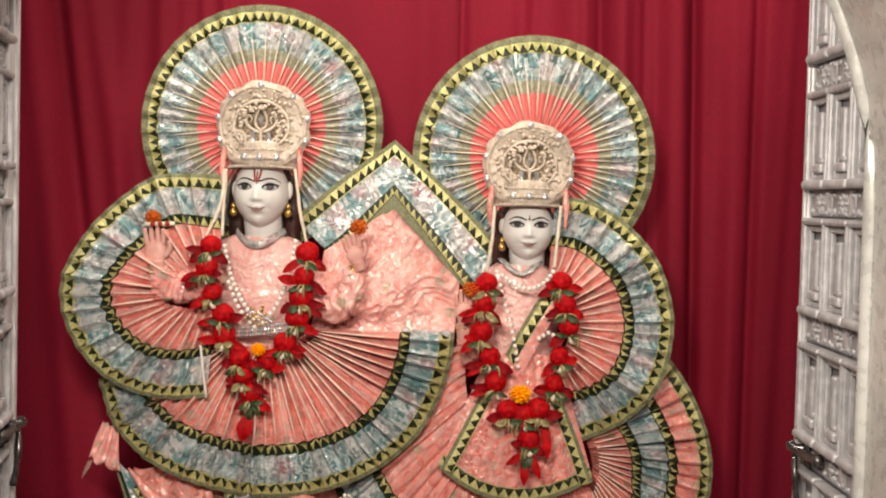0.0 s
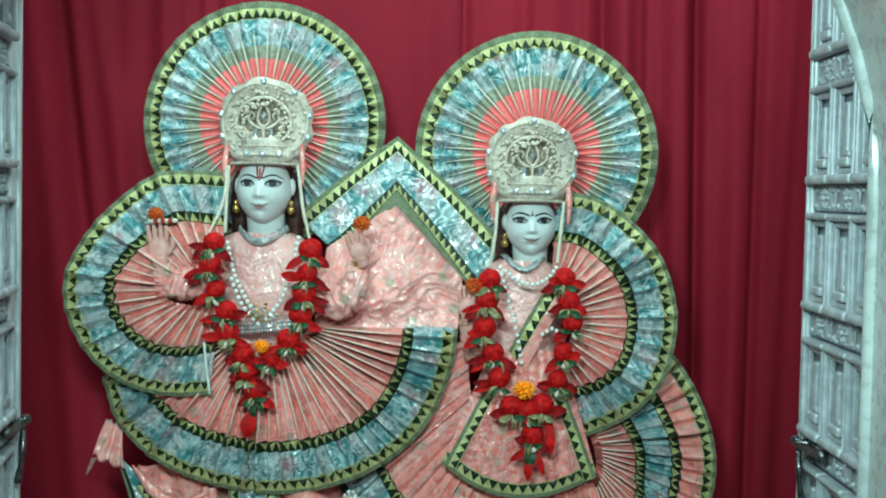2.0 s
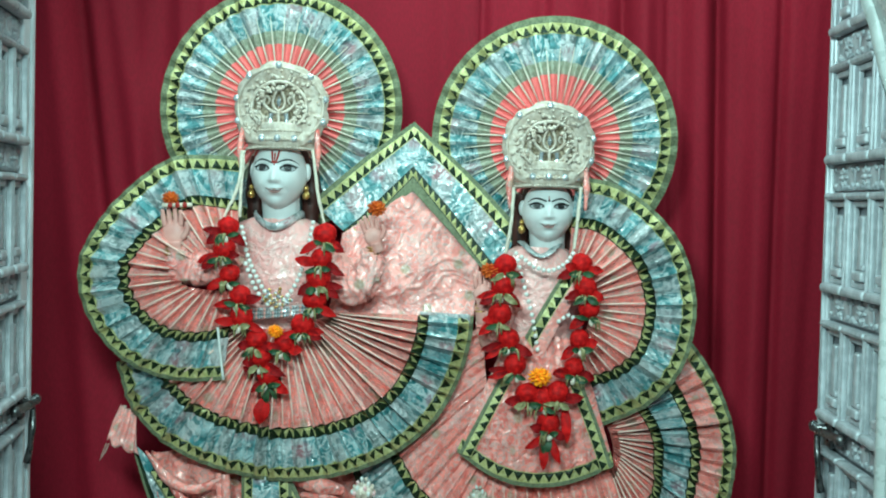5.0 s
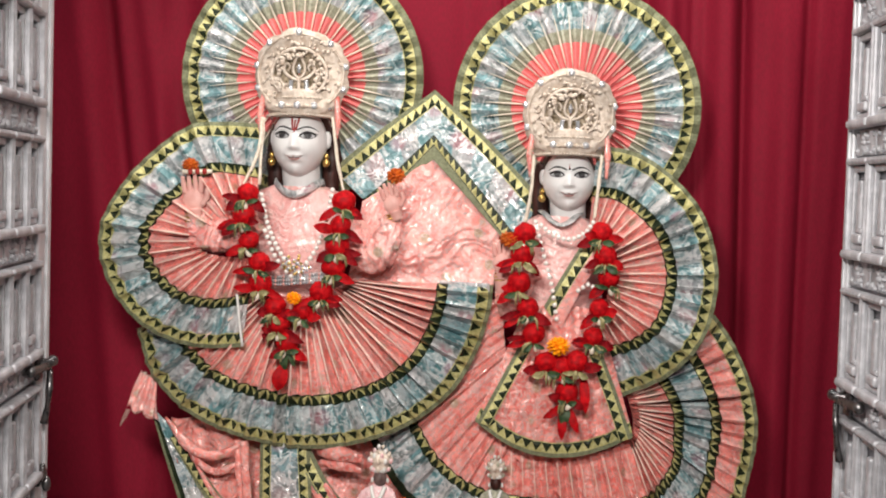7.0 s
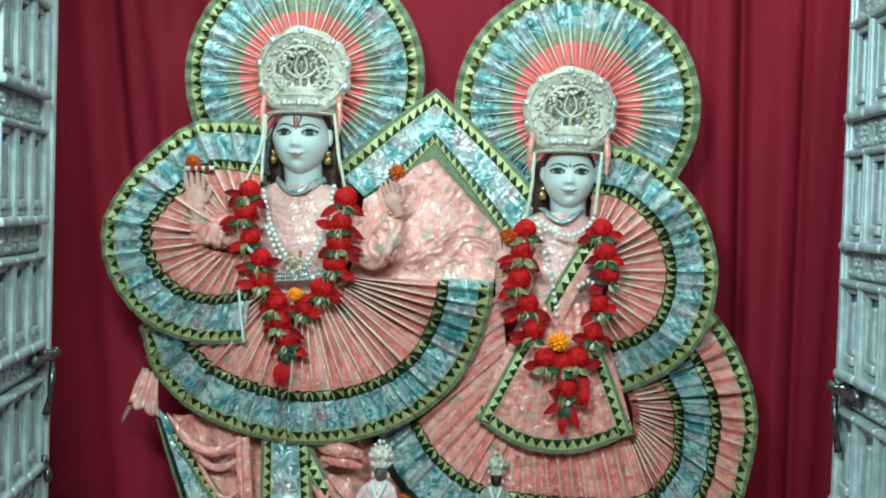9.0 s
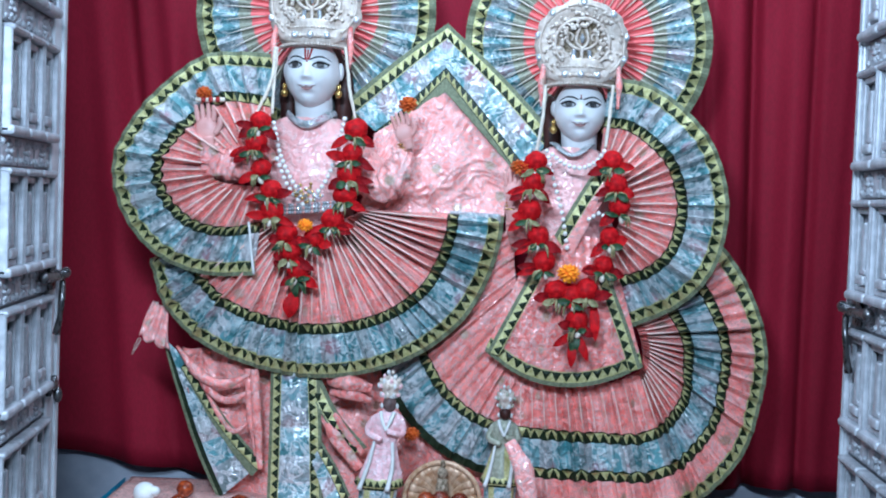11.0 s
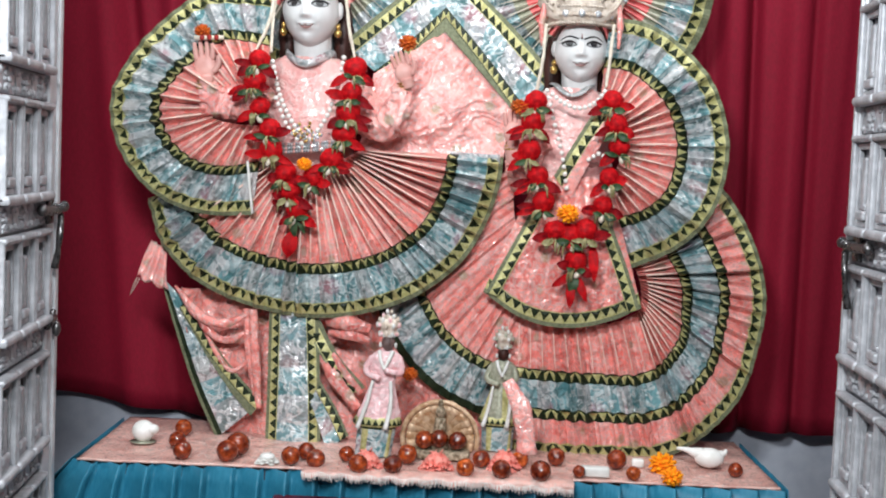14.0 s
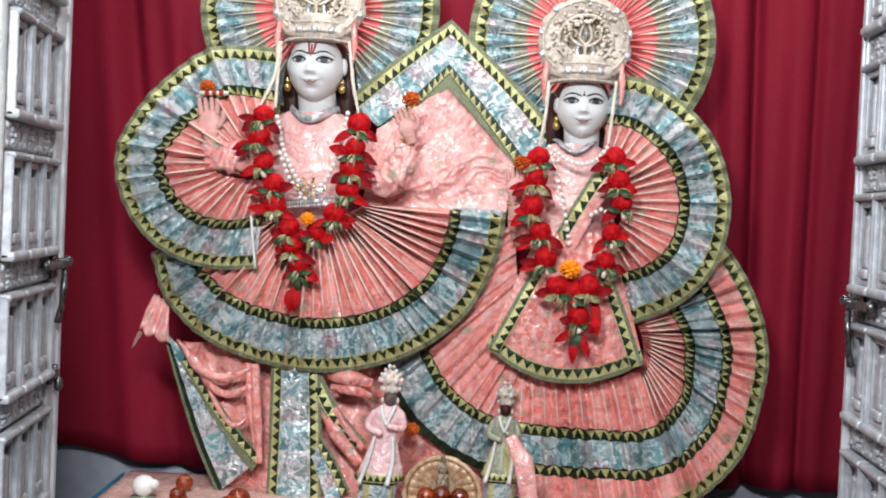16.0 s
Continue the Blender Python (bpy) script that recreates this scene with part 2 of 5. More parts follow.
# ---- mesh helpers ----
def part(name, bm, material, parent=None, label="", smooth=True):
    me = bpy.data.meshes.new(name)
    bmesh.ops.recalc_face_normals(bm, faces=bm.faces[:])
    bm.to_mesh(me)
    bm.free()
    for m in material if isinstance(material, (tuple, list)) else (material,):
        me.materials.append(m)
    if smooth:
        me.shade_smooth()
    ob = new(name, me)
    if parent:
        ob.parent = parent
    if label:
        tagged(ob, label)
    return ob


def twin(ob, m, parent=None):
    """Another object on the same mesh, at the pose m."""
    o = ob.copy()
    scene.collection.objects.link(o)
    o.parent = parent if parent else ob.parent
    o.matrix_basis = m
    return o


def empty(name, label, category, group="", at=(0, 0, 0), kind=""):
    ob = new(name)
    ob.empty_display_size = 0.05
    ob.location = at
    return tagged(ob, label, category, group, kind)


def block(bm, x0, x1, y0, y1, z0, z1, bevel=0.0, mat=0):
    g = bmesh.ops.create_cube(bm, size=1)
    for v in g["verts"]:
        v.co = Vector(((x0 + x1) / 2 + v.co.x * (x1 - x0), (y0 + y1) / 2 + v.co.y * (y1 - y0), (z0 + z1) / 2 + v.co.z * (z1 - z0)))
    fs = {f for v in g["verts"] for f in v.link_faces}
    for f in fs:
        f.material_index = mat
    if bevel:
        bmesh.ops.bevel(bm, geom=list({e for f in fs for e in f.edges}), offset=bevel, segments=2, affect="EDGES", profile=0.5)


def blob(bm, c, r, seg=20, rings=14, mat=0, turn=None, shape=None):
    g = bmesh.ops.create_uvsphere(bm, u_segments=seg, v_segments=rings, radius=1)
    m = turn or Matrix.Identity(3)
    for v in g["verts"]:
        p = v.co.copy()
        if shape:
            p = shape(p)
        v.co = Vector(c) + m @ Vector((p.x * r[0], p.y * r[1], p.z * r[2]))
    for f in {f for v in g["verts"] for f in v.link_faces}:
        f.material_index = mat


def spline(pts, n):
    """n + 1 points on a smooth curve through pts, evenly spaced."""
    p = [Vector(q) for q in pts]
    ex = [p[0] * 2 - p[1]] + p + [p[-1] * 2 - p[-2]]
    fine = []
    for i in range(len(p) - 1):
        a, b, c, d = ex[i:i + 4]
        for k in range(16):
            t = k / 16
            fine.append(0.5 * (2 * b + (c - a) * t + (2 * a - 5 * b + 4 * c - d) * t * t + (3 * b - a - 3 * c + d) * t ** 3))
    fine.append(p[-1])
    s = [0.0]
    for a, b in zip(fine, fine[1:]):
        s.append(s[-1] + (b - a).length)
    out, k = [], 0
    for i in range(n + 1):
        want = s[-1] * i / n
        while k < len(s) - 2 and s[k + 1] < want:
            k += 1
        f = (want - s[k]) / max(s[k + 1] - s[k], 1e-9)
        out.append(fine[k].lerp(fine[k + 1], f))
    return out


def tube(bm, pts, radii, n=24, seg=10, mat=0, squash=1.0, lumps=0.0, caps=True):
    path = spline(pts, n)
    rr = [np.interp(i / n, np.linspace(0, 1, len(radii)), radii) for i in range(n + 1)]
    rings, side = [], None
    for i, p in enumerate(path):
        d = (path[min(i + 1, n)] - path[max(i - 1, 0)]).normalized()
        if side is None:
            side = d.cross(Vector((0, 1, 0)))
            side = side.normalized() if side.length > 0.1 else Vector((1, 0, 0))
        side = (side - d * side.dot(d)).normalized()
        up = d.cross(side)
        ring = []
        for k in range(seg):
            a = 2 * math.pi * k / seg
            r = rr[i] * (1 + lumps * noise.noise(p * 40 + Vector((k, 0, 0)) * 0.7))
            ring.append(bm.verts.new(p + side * math.cos(a) * r + up * math.sin(a) * r * squash))
        rings.append(ring)
    for a, b in zip(rings, rings[1:]):
        for k in range(seg):
            f = bm.faces.new((a[k], a[(k + 1) % seg], b[(k + 1) % seg], b[k]))
            f.material_index = mat
    if caps:
        for ring in (rings[0], rings[-1]):
            f = bm.faces.new(ring)
            f.material_index = mat


def sheet(bm, grid, mats=None, thick=0.0, back=Vector((0, 1, 0))):
    """A cloth from a grid of points, with a back and closed edges where thick is given. mats(i, j): the slot of a face."""
    front = [[bm.verts.new(p) for p in row] for row in grid]
    n, m = len(front), len(front[0])
    for i in range(n - 1):
        for j in range(m - 1):
            f = bm.faces.new((front[i][j], front[i + 1][j], front[i + 1][j + 1], front[i][j + 1]))
            if mats:
                f.material_index = mats(i, j)
    if thick:
        rear = [[bm.verts.new(Vector(p) + back * thick) for p in row] for row in grid]
        for i in range(n - 1):
            for j in range(m - 1):
                f = bm.faces.new((rear[i][j], rear[i][j + 1], rear[i + 1][j + 1], rear[i + 1][j]))
                if mats:
                    f.material_index = mats(i, j)
        rim = [(i, 0) for i in range(n)] + [(n - 1, j) for j in range(1, m)] + [(i, m - 1) for i in range(n - 2, -1, -1)] + [(0, j) for j in range(m - 2, 0, -1)]
        for (a, b), (c, d) in zip(rim, rim[1:] + rim[:1]):
            bm.faces.new((front[a][b], front[c][d], rear[c][d], rear[a][b]))


def pleated(thing, inner, outer, pleats, bands, depth=0.008, lift=0.0, tidy=0.35, base=0.3, seed=0, sag=0.0, ridges=0.0):
    """A pleated cloth between an inner and an outer curve of 3D points. Bands, from the outer edge inwards: (name, width in metres or None for the
    rest, materials, label, teeth): the materials go by turns from pleat to pleat; teeth sews a row of small triangles on the band."""
    rnd = random.Random(seed)
    sub = 6
    n = pleats * sub
    o = spline(outer, n)
    c = spline(inner, n) if len(inner) > 1 else [Vector(inner[0])] * (n + 1)
    amp = [1 + tidy * (rnd.random() * 2 - 1) for _ in range(pleats + 1)]
    lean = [(rnd.random() - 0.5) * tidy for _ in range(pleats + 1)]

    def at(i, s):
        """The point on rib i at s metres from the outer edge."""
        way = c[i] - o[i]
        full = way.length
        f = min(s / full, 1.0)
        k, ph = divmod(i, sub)
        ph = ph / (sub - 1) * 0.98
        ph += lean[k] * math.sin(math.pi * ph) * 0.25
        wave = ph / 0.68 if ph < 0.68 else 1 - 0.8 * (ph - 0.68) / 0.32
        grow = base + (1 - base) * (1 - f)
        p = o[i] + way * f
        edge = 0.25 + 0.75 * min(1.0, s / 0.05)
        p.y -= lift * math.sin(math.pi * min(f, 1)) + depth * wave * grow * edge * amp[k] - sag * f * f
        return p

    made, s0, nb = [], 0.0, 0
    for name, width, mats, label, teeth in bands:
        steps = 2 if width else 7
        bm = bmesh.new()
        grid = []
        for i in range(n + 1):
            full = (c[i] - o[i]).length * (0.97 if len(inner) == 1 else 1.0)
            s1 = s0 + width if width else full
            grid.append([at(i, s0 + (s1 - s0) * j / steps) for j in range(steps + 1)])
        many = len(mats)
        sheet(bm, grid, (lambda i, j: (i // sub) % many) if many > 1 else None, 0.0022)
        ob = part(name, bm, mats, thing, label, smooth=False)
        made.append(ob)
        if teeth:
            count = max(2, int(sum((o[i + 1] - o[i]).length for i in range(n)) / teeth[0]))
            bm = bmesh.new()
            for k in range(count):
                f = (k + 0.5) / count * n
                h = 0.5 * 1.02 * n / count

                def q(fi, s, up):
                    i = max(0, min(int(fi), n - 1))
                    p = at(i, s).lerp(at(i + 1, s), max(0, min(fi - i, 1)))
                    p.y -= up
                    return p
                a0, a1 = s0 + width * 0.08, s0 + width * 0.90
                if teeth[2]:
                    a0, a1 = a1, a0
                vs = [bm.verts.new(q(f - h, a0, 0.0016)), bm.verts.new(q(f + h, a0, 0.0016)), bm.verts.new(q(f, a1, 0.0016)), bm.verts.new(q(f, a0 * 0.6 + a1 * 0.4, 0.0042))]
                for tri in ((0, 1, 3), (1, 2, 3), (2, 0, 3)):
                    bm.faces.new([vs[t] for t in tri])
            part("triangle_trim", bm, teeth[1], ob, "row of small sewn triangles", smooth=False)
        s0 += width or 0
    # pale strips along the crests, laying in the highlights of the folds
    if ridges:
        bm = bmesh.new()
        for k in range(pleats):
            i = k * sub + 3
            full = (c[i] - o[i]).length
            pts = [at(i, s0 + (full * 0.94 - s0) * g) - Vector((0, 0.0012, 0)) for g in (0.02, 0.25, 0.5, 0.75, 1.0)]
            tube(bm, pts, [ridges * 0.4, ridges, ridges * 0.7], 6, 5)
        tagged(part("ridge_highlight", bm, RIDGE, thing, "pale ridges of the pleats, their highlights laid in as strips"), kind="stuff")
    return made


def arc(cx, cz, y, a0, a1, r, n=9, rz=None, yend=None):
    """Points on an arc, from a0 to a1 degrees, in the upright plane at y."""
    out = []
    for k in range(n):
        a = radians(a0 + (a1 - a0) * k / (n - 1))
        out.append((cx + r * math.cos(a), y if yend is None else y + (yend - y) * k / (n - 1), cz + (rz or r) * math.sin(a)))
    return out


# ---- structure ----
def structure(name, bm, material, label, smooth=False):
    ob = part(name, bm, material, None, "", smooth)
    return tagged(ob, label, name.split("_")[0], "", "structure")


bm = bmesh.new()
block(bm, -3.1, 3.1, -3.1, 3.6, -0.12, 0)
structure("floor", bm, MARBLE_FLOOR, "polished marble floor of the hall, kept dark to limit bounce")
bm = bmesh.new()
block(bm, -3.1, 3.1, -3.1, 3.6, 3.0, 3.1)
structure("ceiling", bm, HALL, "plain painted ceiling out of view, kept dark to limit bounce")
for name, (x0, x1, y0, y1), material, label in (
        ("wall_back", (-3.0, 3.0, 3.325, 3.46), PLASTER, "lavender grey painted wall behind the curtain"),
        ("wall_front", (-3.0, 3.0, -3.1, -3.0), HALL, "plain hall wall out of view, kept dark to limit bounce"),
        ("wall_left", (-3.1, -3.0, -3.0, 3.46), HALL, "plain hall side wall out of view, kept dark to limit bounce"),
        ("wall_right", (3.0, 3.1, -3.0, 3.46), HALL, "plain hall side wall out of view, kept dark to limit bounce"),
        ("wall_alcove_left", (-1.52, -1.42, 1.98, 3.325), PLASTER, "lavender grey side wall of the shrine alcove"),
        ("wall_alcove_right", (1.2, 1.3, 1.98, 3.325), PLASTER, "lavender grey side wall of the shrine alcove")):
    bm = bmesh.new()
    block(bm, x0, x1, y0, y1, 0, 3.0)
    structure(name, bm, material, label)

# the wall round the shrine's arched doorway
bm = bmesh.new()
cx, half, spring, rise, y0, y1 = -0.081, 0.743, 1.789, 0.732, 1.76, 1.975
edge = [(cx - half, 0.0)] + [(cx - half * math.cos(math.pi * k / 32), spring + rise * math.sin(math.pi * k / 32)) for k in range(33)] + [(cx + half, 0.0)]
rim = [(-3.0, 0.0)] + [(-3.0 + 6.0 * k / 32, 3.0) for k in range(33)] + [(3.0, 0.0)]
loops = []
for y in (y0, y1):
    loops.append(([bm.verts.new((x, y, z)) for x, z in edge], [bm.verts.new((x, y, z)) for x, z in rim]))
for inner, outer in loops:
    for k in range(len(edge) - 1):
        bm.faces.new((inner[k], inner[k + 1], outer[k + 1], outer[k]))
for k in range(len(edge) - 1):
    f = bm.faces.new((loops[0][0][k], loops[0][0][k + 1], loops[1][0][k + 1], loops[1][0][k]))
wall = structure("wall_arch", bm, CASING, "silvery wall with an arched shrine doorway")
bm = bmesh.new()
tube(bm, [(x, 1.985, z) for x, z in edge], [0.014] * 3, 80, 8)
part("arch_bead", bm, CASING, wall, "rounded silver bead along the arch")


# ---- doors ----
def door_panel(bm, w, h):
    """A sunk panel, its face at x = 0, from y = 0 to w and z = 0 to h; raised towards +x."""
    e = 0.010
    for y0, y1, z0, z1 in ((0, e, 0, h), (w - e, w, 0, h)):
        block(bm, 0, 0.020, y0, y1, z0, z1, 0.005)
    # a thick ledge at the foot and at the head of each panel
    block(bm, 0, 0.027, 0, w, -0.002, 0.015, 0.006)
    block(bm, 0, 0.024, 0, w, h - 0.013, h, 0.006)
    e2 = 0.019
    for y0, y1, z0, z1 in ((e, e2, 0.015, h - 0.013), (w - e2, w - e, 0.015, h - 0.013), (e2, w - e2, 0.015, 0.026), (e2, w - e2, h - 0.026, h - 0.013)):
        block(bm, 0, 0.011, y0, y1, z0, z1, 0.003)
    block(bm, 0, 0.014, w * 0.41, w * 0.59, 0.046, h - 0.040, 0.005)
    block(bm, 0, 0.018, w * 0.30, w * 0.70, 0.028, 0.046, 0.005)
    block(bm, 0, 0.013, w * 0.36, w * 0.64, 0.046, 0.058, 0.004)


def carved_tile(bm, w, h, rnd):
    """A band tile with a low relief of scrolls and petals."""
    block(bm, 0, 0.004, 0.002, w - 0.002, 0.002, h - 0.002, 0.0015)
    for k in range(8):
        a = k * math.pi / 4
        blob(bm, (0.005, w / 2 + math.cos(a) * 0.017, h / 2 + math.sin(a) * 0.014), (0.005, 0.008, 0.004), 6, 4, 0, Matrix.Rotation(a, 3, "X"))
    blob(bm, (0.006, w / 2, h / 2), (0.006, 0.006, 0.006), 8, 6)
    for sy in (0.012, w - 0.012):
        for sz in (0.011, h - 0.011):
            blob(bm, (0.004, sy, sz), (0.005, 0.009, 0.006), 6, 4, 0, Matrix.Rotation(rnd.uniform(-1, 1), 3, "X"))
    for k in range(6):
        blob(bm, (0.004, rnd.uniform(0.02, w - 0.02), rnd.choice((0.008, h - 0.008))), (0.004, 0.006, 0.003), 6, 4, 0, Matrix.Rotation(rnd.uniform(-2, 2), 3, "X"))


def door(name, free, hinge, stile, flip, label, inset=0.0):
    """A leaf that stands open into the alcove, from its free edge to its hinge."""
    rnd = random.Random(5)
    d = Vector((hinge[0] - free[0], hinge[1] - free[1]))
    width = d.length
    ob = new(name)
    tagged(ob, label, "door", "shrine doors", "structure")
    # local: y runs from the free edge to the hinge, x points to the alcove's middle
    yv = Vector((d.x, d.y, 0)).normalized()
    xv = Vector((-yv.y, yv.x, 0)) * flip
    m = Matrix((xv, yv, Vector((0, 0, 1)))).transposed().to_4x4()
    m.translation = Vector((free[0], free[1], 0))
    ob.matrix_world = m
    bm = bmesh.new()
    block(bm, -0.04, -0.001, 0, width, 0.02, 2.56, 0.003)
    # darker than the panels: shade of the recesses put into the leaf's colour
    part("leaf", bm, SILVER_SHADE, ob, "silver sheathed door leaf", False)
    bm = bmesh.new()
    block(bm, -0.001, 0.010, 0.002, stile, 0.02, 2.56, 0.004)
    block(bm, -0.001, 0.016, 0.002, stile * 0.32, 0.02, 2.56, 0.004)
    part("stile", bm, STILE, ob, "plain silver edge strip", False)
    w = (width - stile - 0.012) / 3
    bm = bmesh.new()
    door_panel(bm, w - 0.006, 0.184)
    panel = part("panel", bm, SILVER, ob, "", False)
    tiles = []
    for k in range(3):
        bm = bmesh.new()
        carved_tile(bm, w - 0.006, 0.052, rnd)
        tiles.append(part("carved_tile", bm, SILVER, ob, "", True))
    used = set()
    for row in range(11):
        z = 2.043 + 0.2402 * 2 - 0.2402 * row
        for col in range(3):
            y = stile + 0.004 + col * w
            if z > 0.02:
                mm = Matrix.Translation((0, y + 0.003, z + 0.001))
                if "panel" not in used:
                    panel.matrix_basis = mm
                    used.add("panel")
                else:
                    twin(panel, mm)
            mm = Matrix.Translation((0, y + 0.003, z - 0.053))
            if z > 0.08:
                if col not in used:
                    tiles[col].matrix_basis = mm
                    used.add(col)
                else:
                    twin(tiles[(col + row) % 3], mm)
    # latch
    z = 1.302
    bm = bmesh.new()
    block(bm, 0.008, 0.016, 0.004, 0.050, z - 0.028, z + 0.028, 0.003)
    tube(bm, [(0.012, 0.016, z + 0.004), (0.030, 0.010, z + 0.004), (0.034, 0.002, z + 0.006)], [0.009, 0.008, 0.009], 8, 8)
    blob(bm, (0.034, 0.000, z + 0.006), (0.010, 0.011, 0.011), 12, 8)
    tube(bm, [(0.020, 0.125, z + 0.002), (0.024, 0.07, z), (0.028, 0.008, z - 0.002)], [0.009, 0.009, 0.008], 10, 8)
    blob(bm, (0.020, 0.125, z + 0.002), (0.011, 0.012, 0.012), 10, 8)
    tube(bm, [(0.030, 0.012, z - 0.01), (0.034, 0.030, z - 0.045), (0.028, 0.024, z - 0.085), (0.022, 0.020, z - 0.115)], [0.006, 0.006, 0.005, 0.008], 12, 8)
    tube(bm, [(0.030, 0.006, z - 0.01), (0.024, -0.002, z - 0.045), (0.026, 0.010, z - 0.085), (0.022, 0.020, z - 0.115)], [0.005, 0.005, 0.005, 0.007], 12, 8)
    if inset > 0.046:
        z = 1.085
        tube(bm, [(0.014, -0.02, z), (0.020, 0.02, z), (0.020, 0.055, z - 0.004)], [0.007, 0.008, 0.007], 8, 8)
        block(bm, 0.008, 0.020, -0.012, 0.0, z - 0.020, z + 0.016, 0.003)
        block(bm, 0.008, 0.020, 0.030, 0.042, z - 0.020, z + 0.016, 0.003)
        blob(bm, (0.026, 0.012, z - 0.02), (0.009, 0.009, 0.016), 10, 8)
    part("latch", bm, LATCH, ob, "hanging steel ring latch").location.y = inset
    return ob


door("door_1", (-0.896, 2.44), (-0.818, 1.99), 0.085, 1, "embossed silver door leaf standing open beside the curtain", 0.05)
door("door_2", (0.683, 2.415), (0.690, 1.99), 0.012, -1, "embossed silver panelled door leaf folded open into the alcove", 0.045)

# ---- curtain ----
rnd = random.Random(3)
folds = [(rnd.uniform(-1.4, 1.15), rnd.uniform(0.014, 0.06), rnd.uniform(0.3, 1.0), rnd.uniform(-0.06, 0.06)) for _ in range(36)]
folds += [(0.40, 0.03, 1.6, 0.02), (0.47, 0.02, 1.4, 0.03), (0.54, 0.03, 1.5, 0.02), (0.70, 0.03, 1.2, 0.01), (-1.02, 0.03, 1.5, 0.10), (-0.94, 0.03, 1.2, 0.16),
          (0.605, 0.016, -2.6, 0.02), (0.56, 0.05, 1.6, 0.02), (0.76, 0.014, -1.5, 0.0), (-1.05, 0.030, -2.4, 0.13), (-1.12, 0.04, 1.5, 0.10), (0.36, 0.014, -1.6, 0.03), (0.47, 0.012, -1.2, 0.02)]


def cloth_y(x, z):
    s = 0
    for c, w, a, drift in folds:
        s += a * math.exp(-(((x - c - drift * (2.0 - z)) / w) ** 2))
    return 3.268 - 0.016 * s - 0.006 * noise.noise(Vector((x * 3, 0, z * 1.2)))


curtain = empty("curtain", "crimson cloth curtain hanging in soft folds on the back wall", "curtain")
for lo, hi, name in ((-1.40, 0.006, "cloth_width"), (-0.018, 1.17, "cloth_width")):
    bm = bmesh.new()
    nx = int((hi - lo) / 0.006)
    grid = []
    for i in range(nx + 1):
        x = lo + (hi - lo) * i / nx
        hem = np.interp(x, (-1.4, -1.2, -1.03, -0.82, -0.5, 0.2, 0.6, 1.17), (0.782, 0.766, 0.742, 0.718, 0.715, 0.74, 0.765, 0.767)) + 0.002 * math.sin(x * 21)
        grid.append([(x, cloth_y(x, hem + (2.9 - hem) * j / 40) + (0.008 if lo < -0.1 else -0.012 * math.exp(-((x + 0.012) / 0.012) ** 2)), hem + (2.9 - hem) * j / 40) for j in range(41)])
    sheet(bm, grid, None, 0.003)
    part(name, bm, CURTAIN, curtain)
bm = bmesh.new()
tube(bm, [(-1.41, 3.27, 2.9), (-0.1, 3.27, 2.9), (1.18, 3.27, 2.9)], [0.014] * 3, 4, 10)
part("rail", bm, LATCH, curtain, "steel curtain rail")

# ---- table and bench: both stand a little askew to the doorway ----
ASKEW = pose(-0.905, 2.600, 0, 0, 0, 4.4)
table = empty("altar_table", "long altar table hung with a box-pleated turquoise satin skirt", "table")
table.matrix_world = ASKEW
L, D, H = 1.555, 0.455, 0.745
bm = bmesh.new()
block(bm, 0.01, L - 0.01, 0.01, D, H - 0.03, H - 0.002, 0.004)
for x in (0.04, L - 0.08):
    for y in (0.04, D - 0.07):
        block(bm, x, x + 0.04, y, y + 0.04, 0, H - 0.03)
part("frame", bm, HAIR, table, "dark wooden table top and legs", False)


def skirt_path(side):
    if side == "front":
        return Vector((0, 0, 0)), Vector((L, 0, 0)), Vector((0, -1, 0))
    if side == "left":
        return Vector((0, D, 0)), Vector((0, 0, 0)), Vector((-1, 0, 0))
    return Vector((L, 0, 0)), Vector((L, D, 0)), Vector((1, 0, 0))


for side, pleats in (("front", 26), ("left", 6), ("right", 6)):
    a, b, out = skirt_path(side)
    bm = bmesh.new()
    per = 22
    n = pleats * per
    rnd = random.Random(len(side))
    wob = [rnd.uniform(-1, 1) for _ in range(pleats + 2)]
    grid = []
    for i in range(n + 1):
        k, ph = divmod(i, per)
        ph /= per
        row = []
        for j in range(19):
            f = j / 18
            z = H + 0.003 - (H - 0.03) * f
            flare = 0.006 + 0.075 * f
            # a knife pleat: a slanting face and a sharp tuck at its end, which opens downwards
            open_ = (0.50 + 0.50 * f ** 0.5) if side == "front" else 0.02 + 0.5 * f
            knife = min(ph / 0.9, 1.0) ** 1.3 if ph < 0.9 else max(0.0, 1 - (ph - 0.9) / 0.09)
            tuck = 0.085 * (knife - 0.35) * (0.8 + 0.4 * wob[k + 1])
            soft = 0.030 * f * wob[k] * math.sin(2 * math.pi * ph + wob[k + 1]) + 0.014 * f * f * math.sin(3 * math.pi * ph + 2 * wob[k])
            ends = 0.02 * f
            q = a.lerp(b, (i / n) * (1 + 2 * ends) - ends) + out * (flare + (tuck * open_ + soft))
            q.x += (0.014 * wob[k] * f) * (1 if side == "front" else 0)
            # the cloth swings out at the left corner
            swing = 0.085 * (1 - math.exp(-f / 0.12))
            q.x -= swing * (math.exp(-i / n / 0.05) if side == "front" else (i / n) ** 2 if side == "left" else 0)
            row.append((q.x, q.y, z))
        grid.append(row)
    sheet(bm, grid, None, 0.002, -out)
    part("skirt", bm, TURQUOISE, table, "turquoise box-pleated satin skirt")

cloth = empty("table_cloth", "pale pink brocade cloth spread on the altar table", "cloth")
cloth.matrix_world = ASKEW
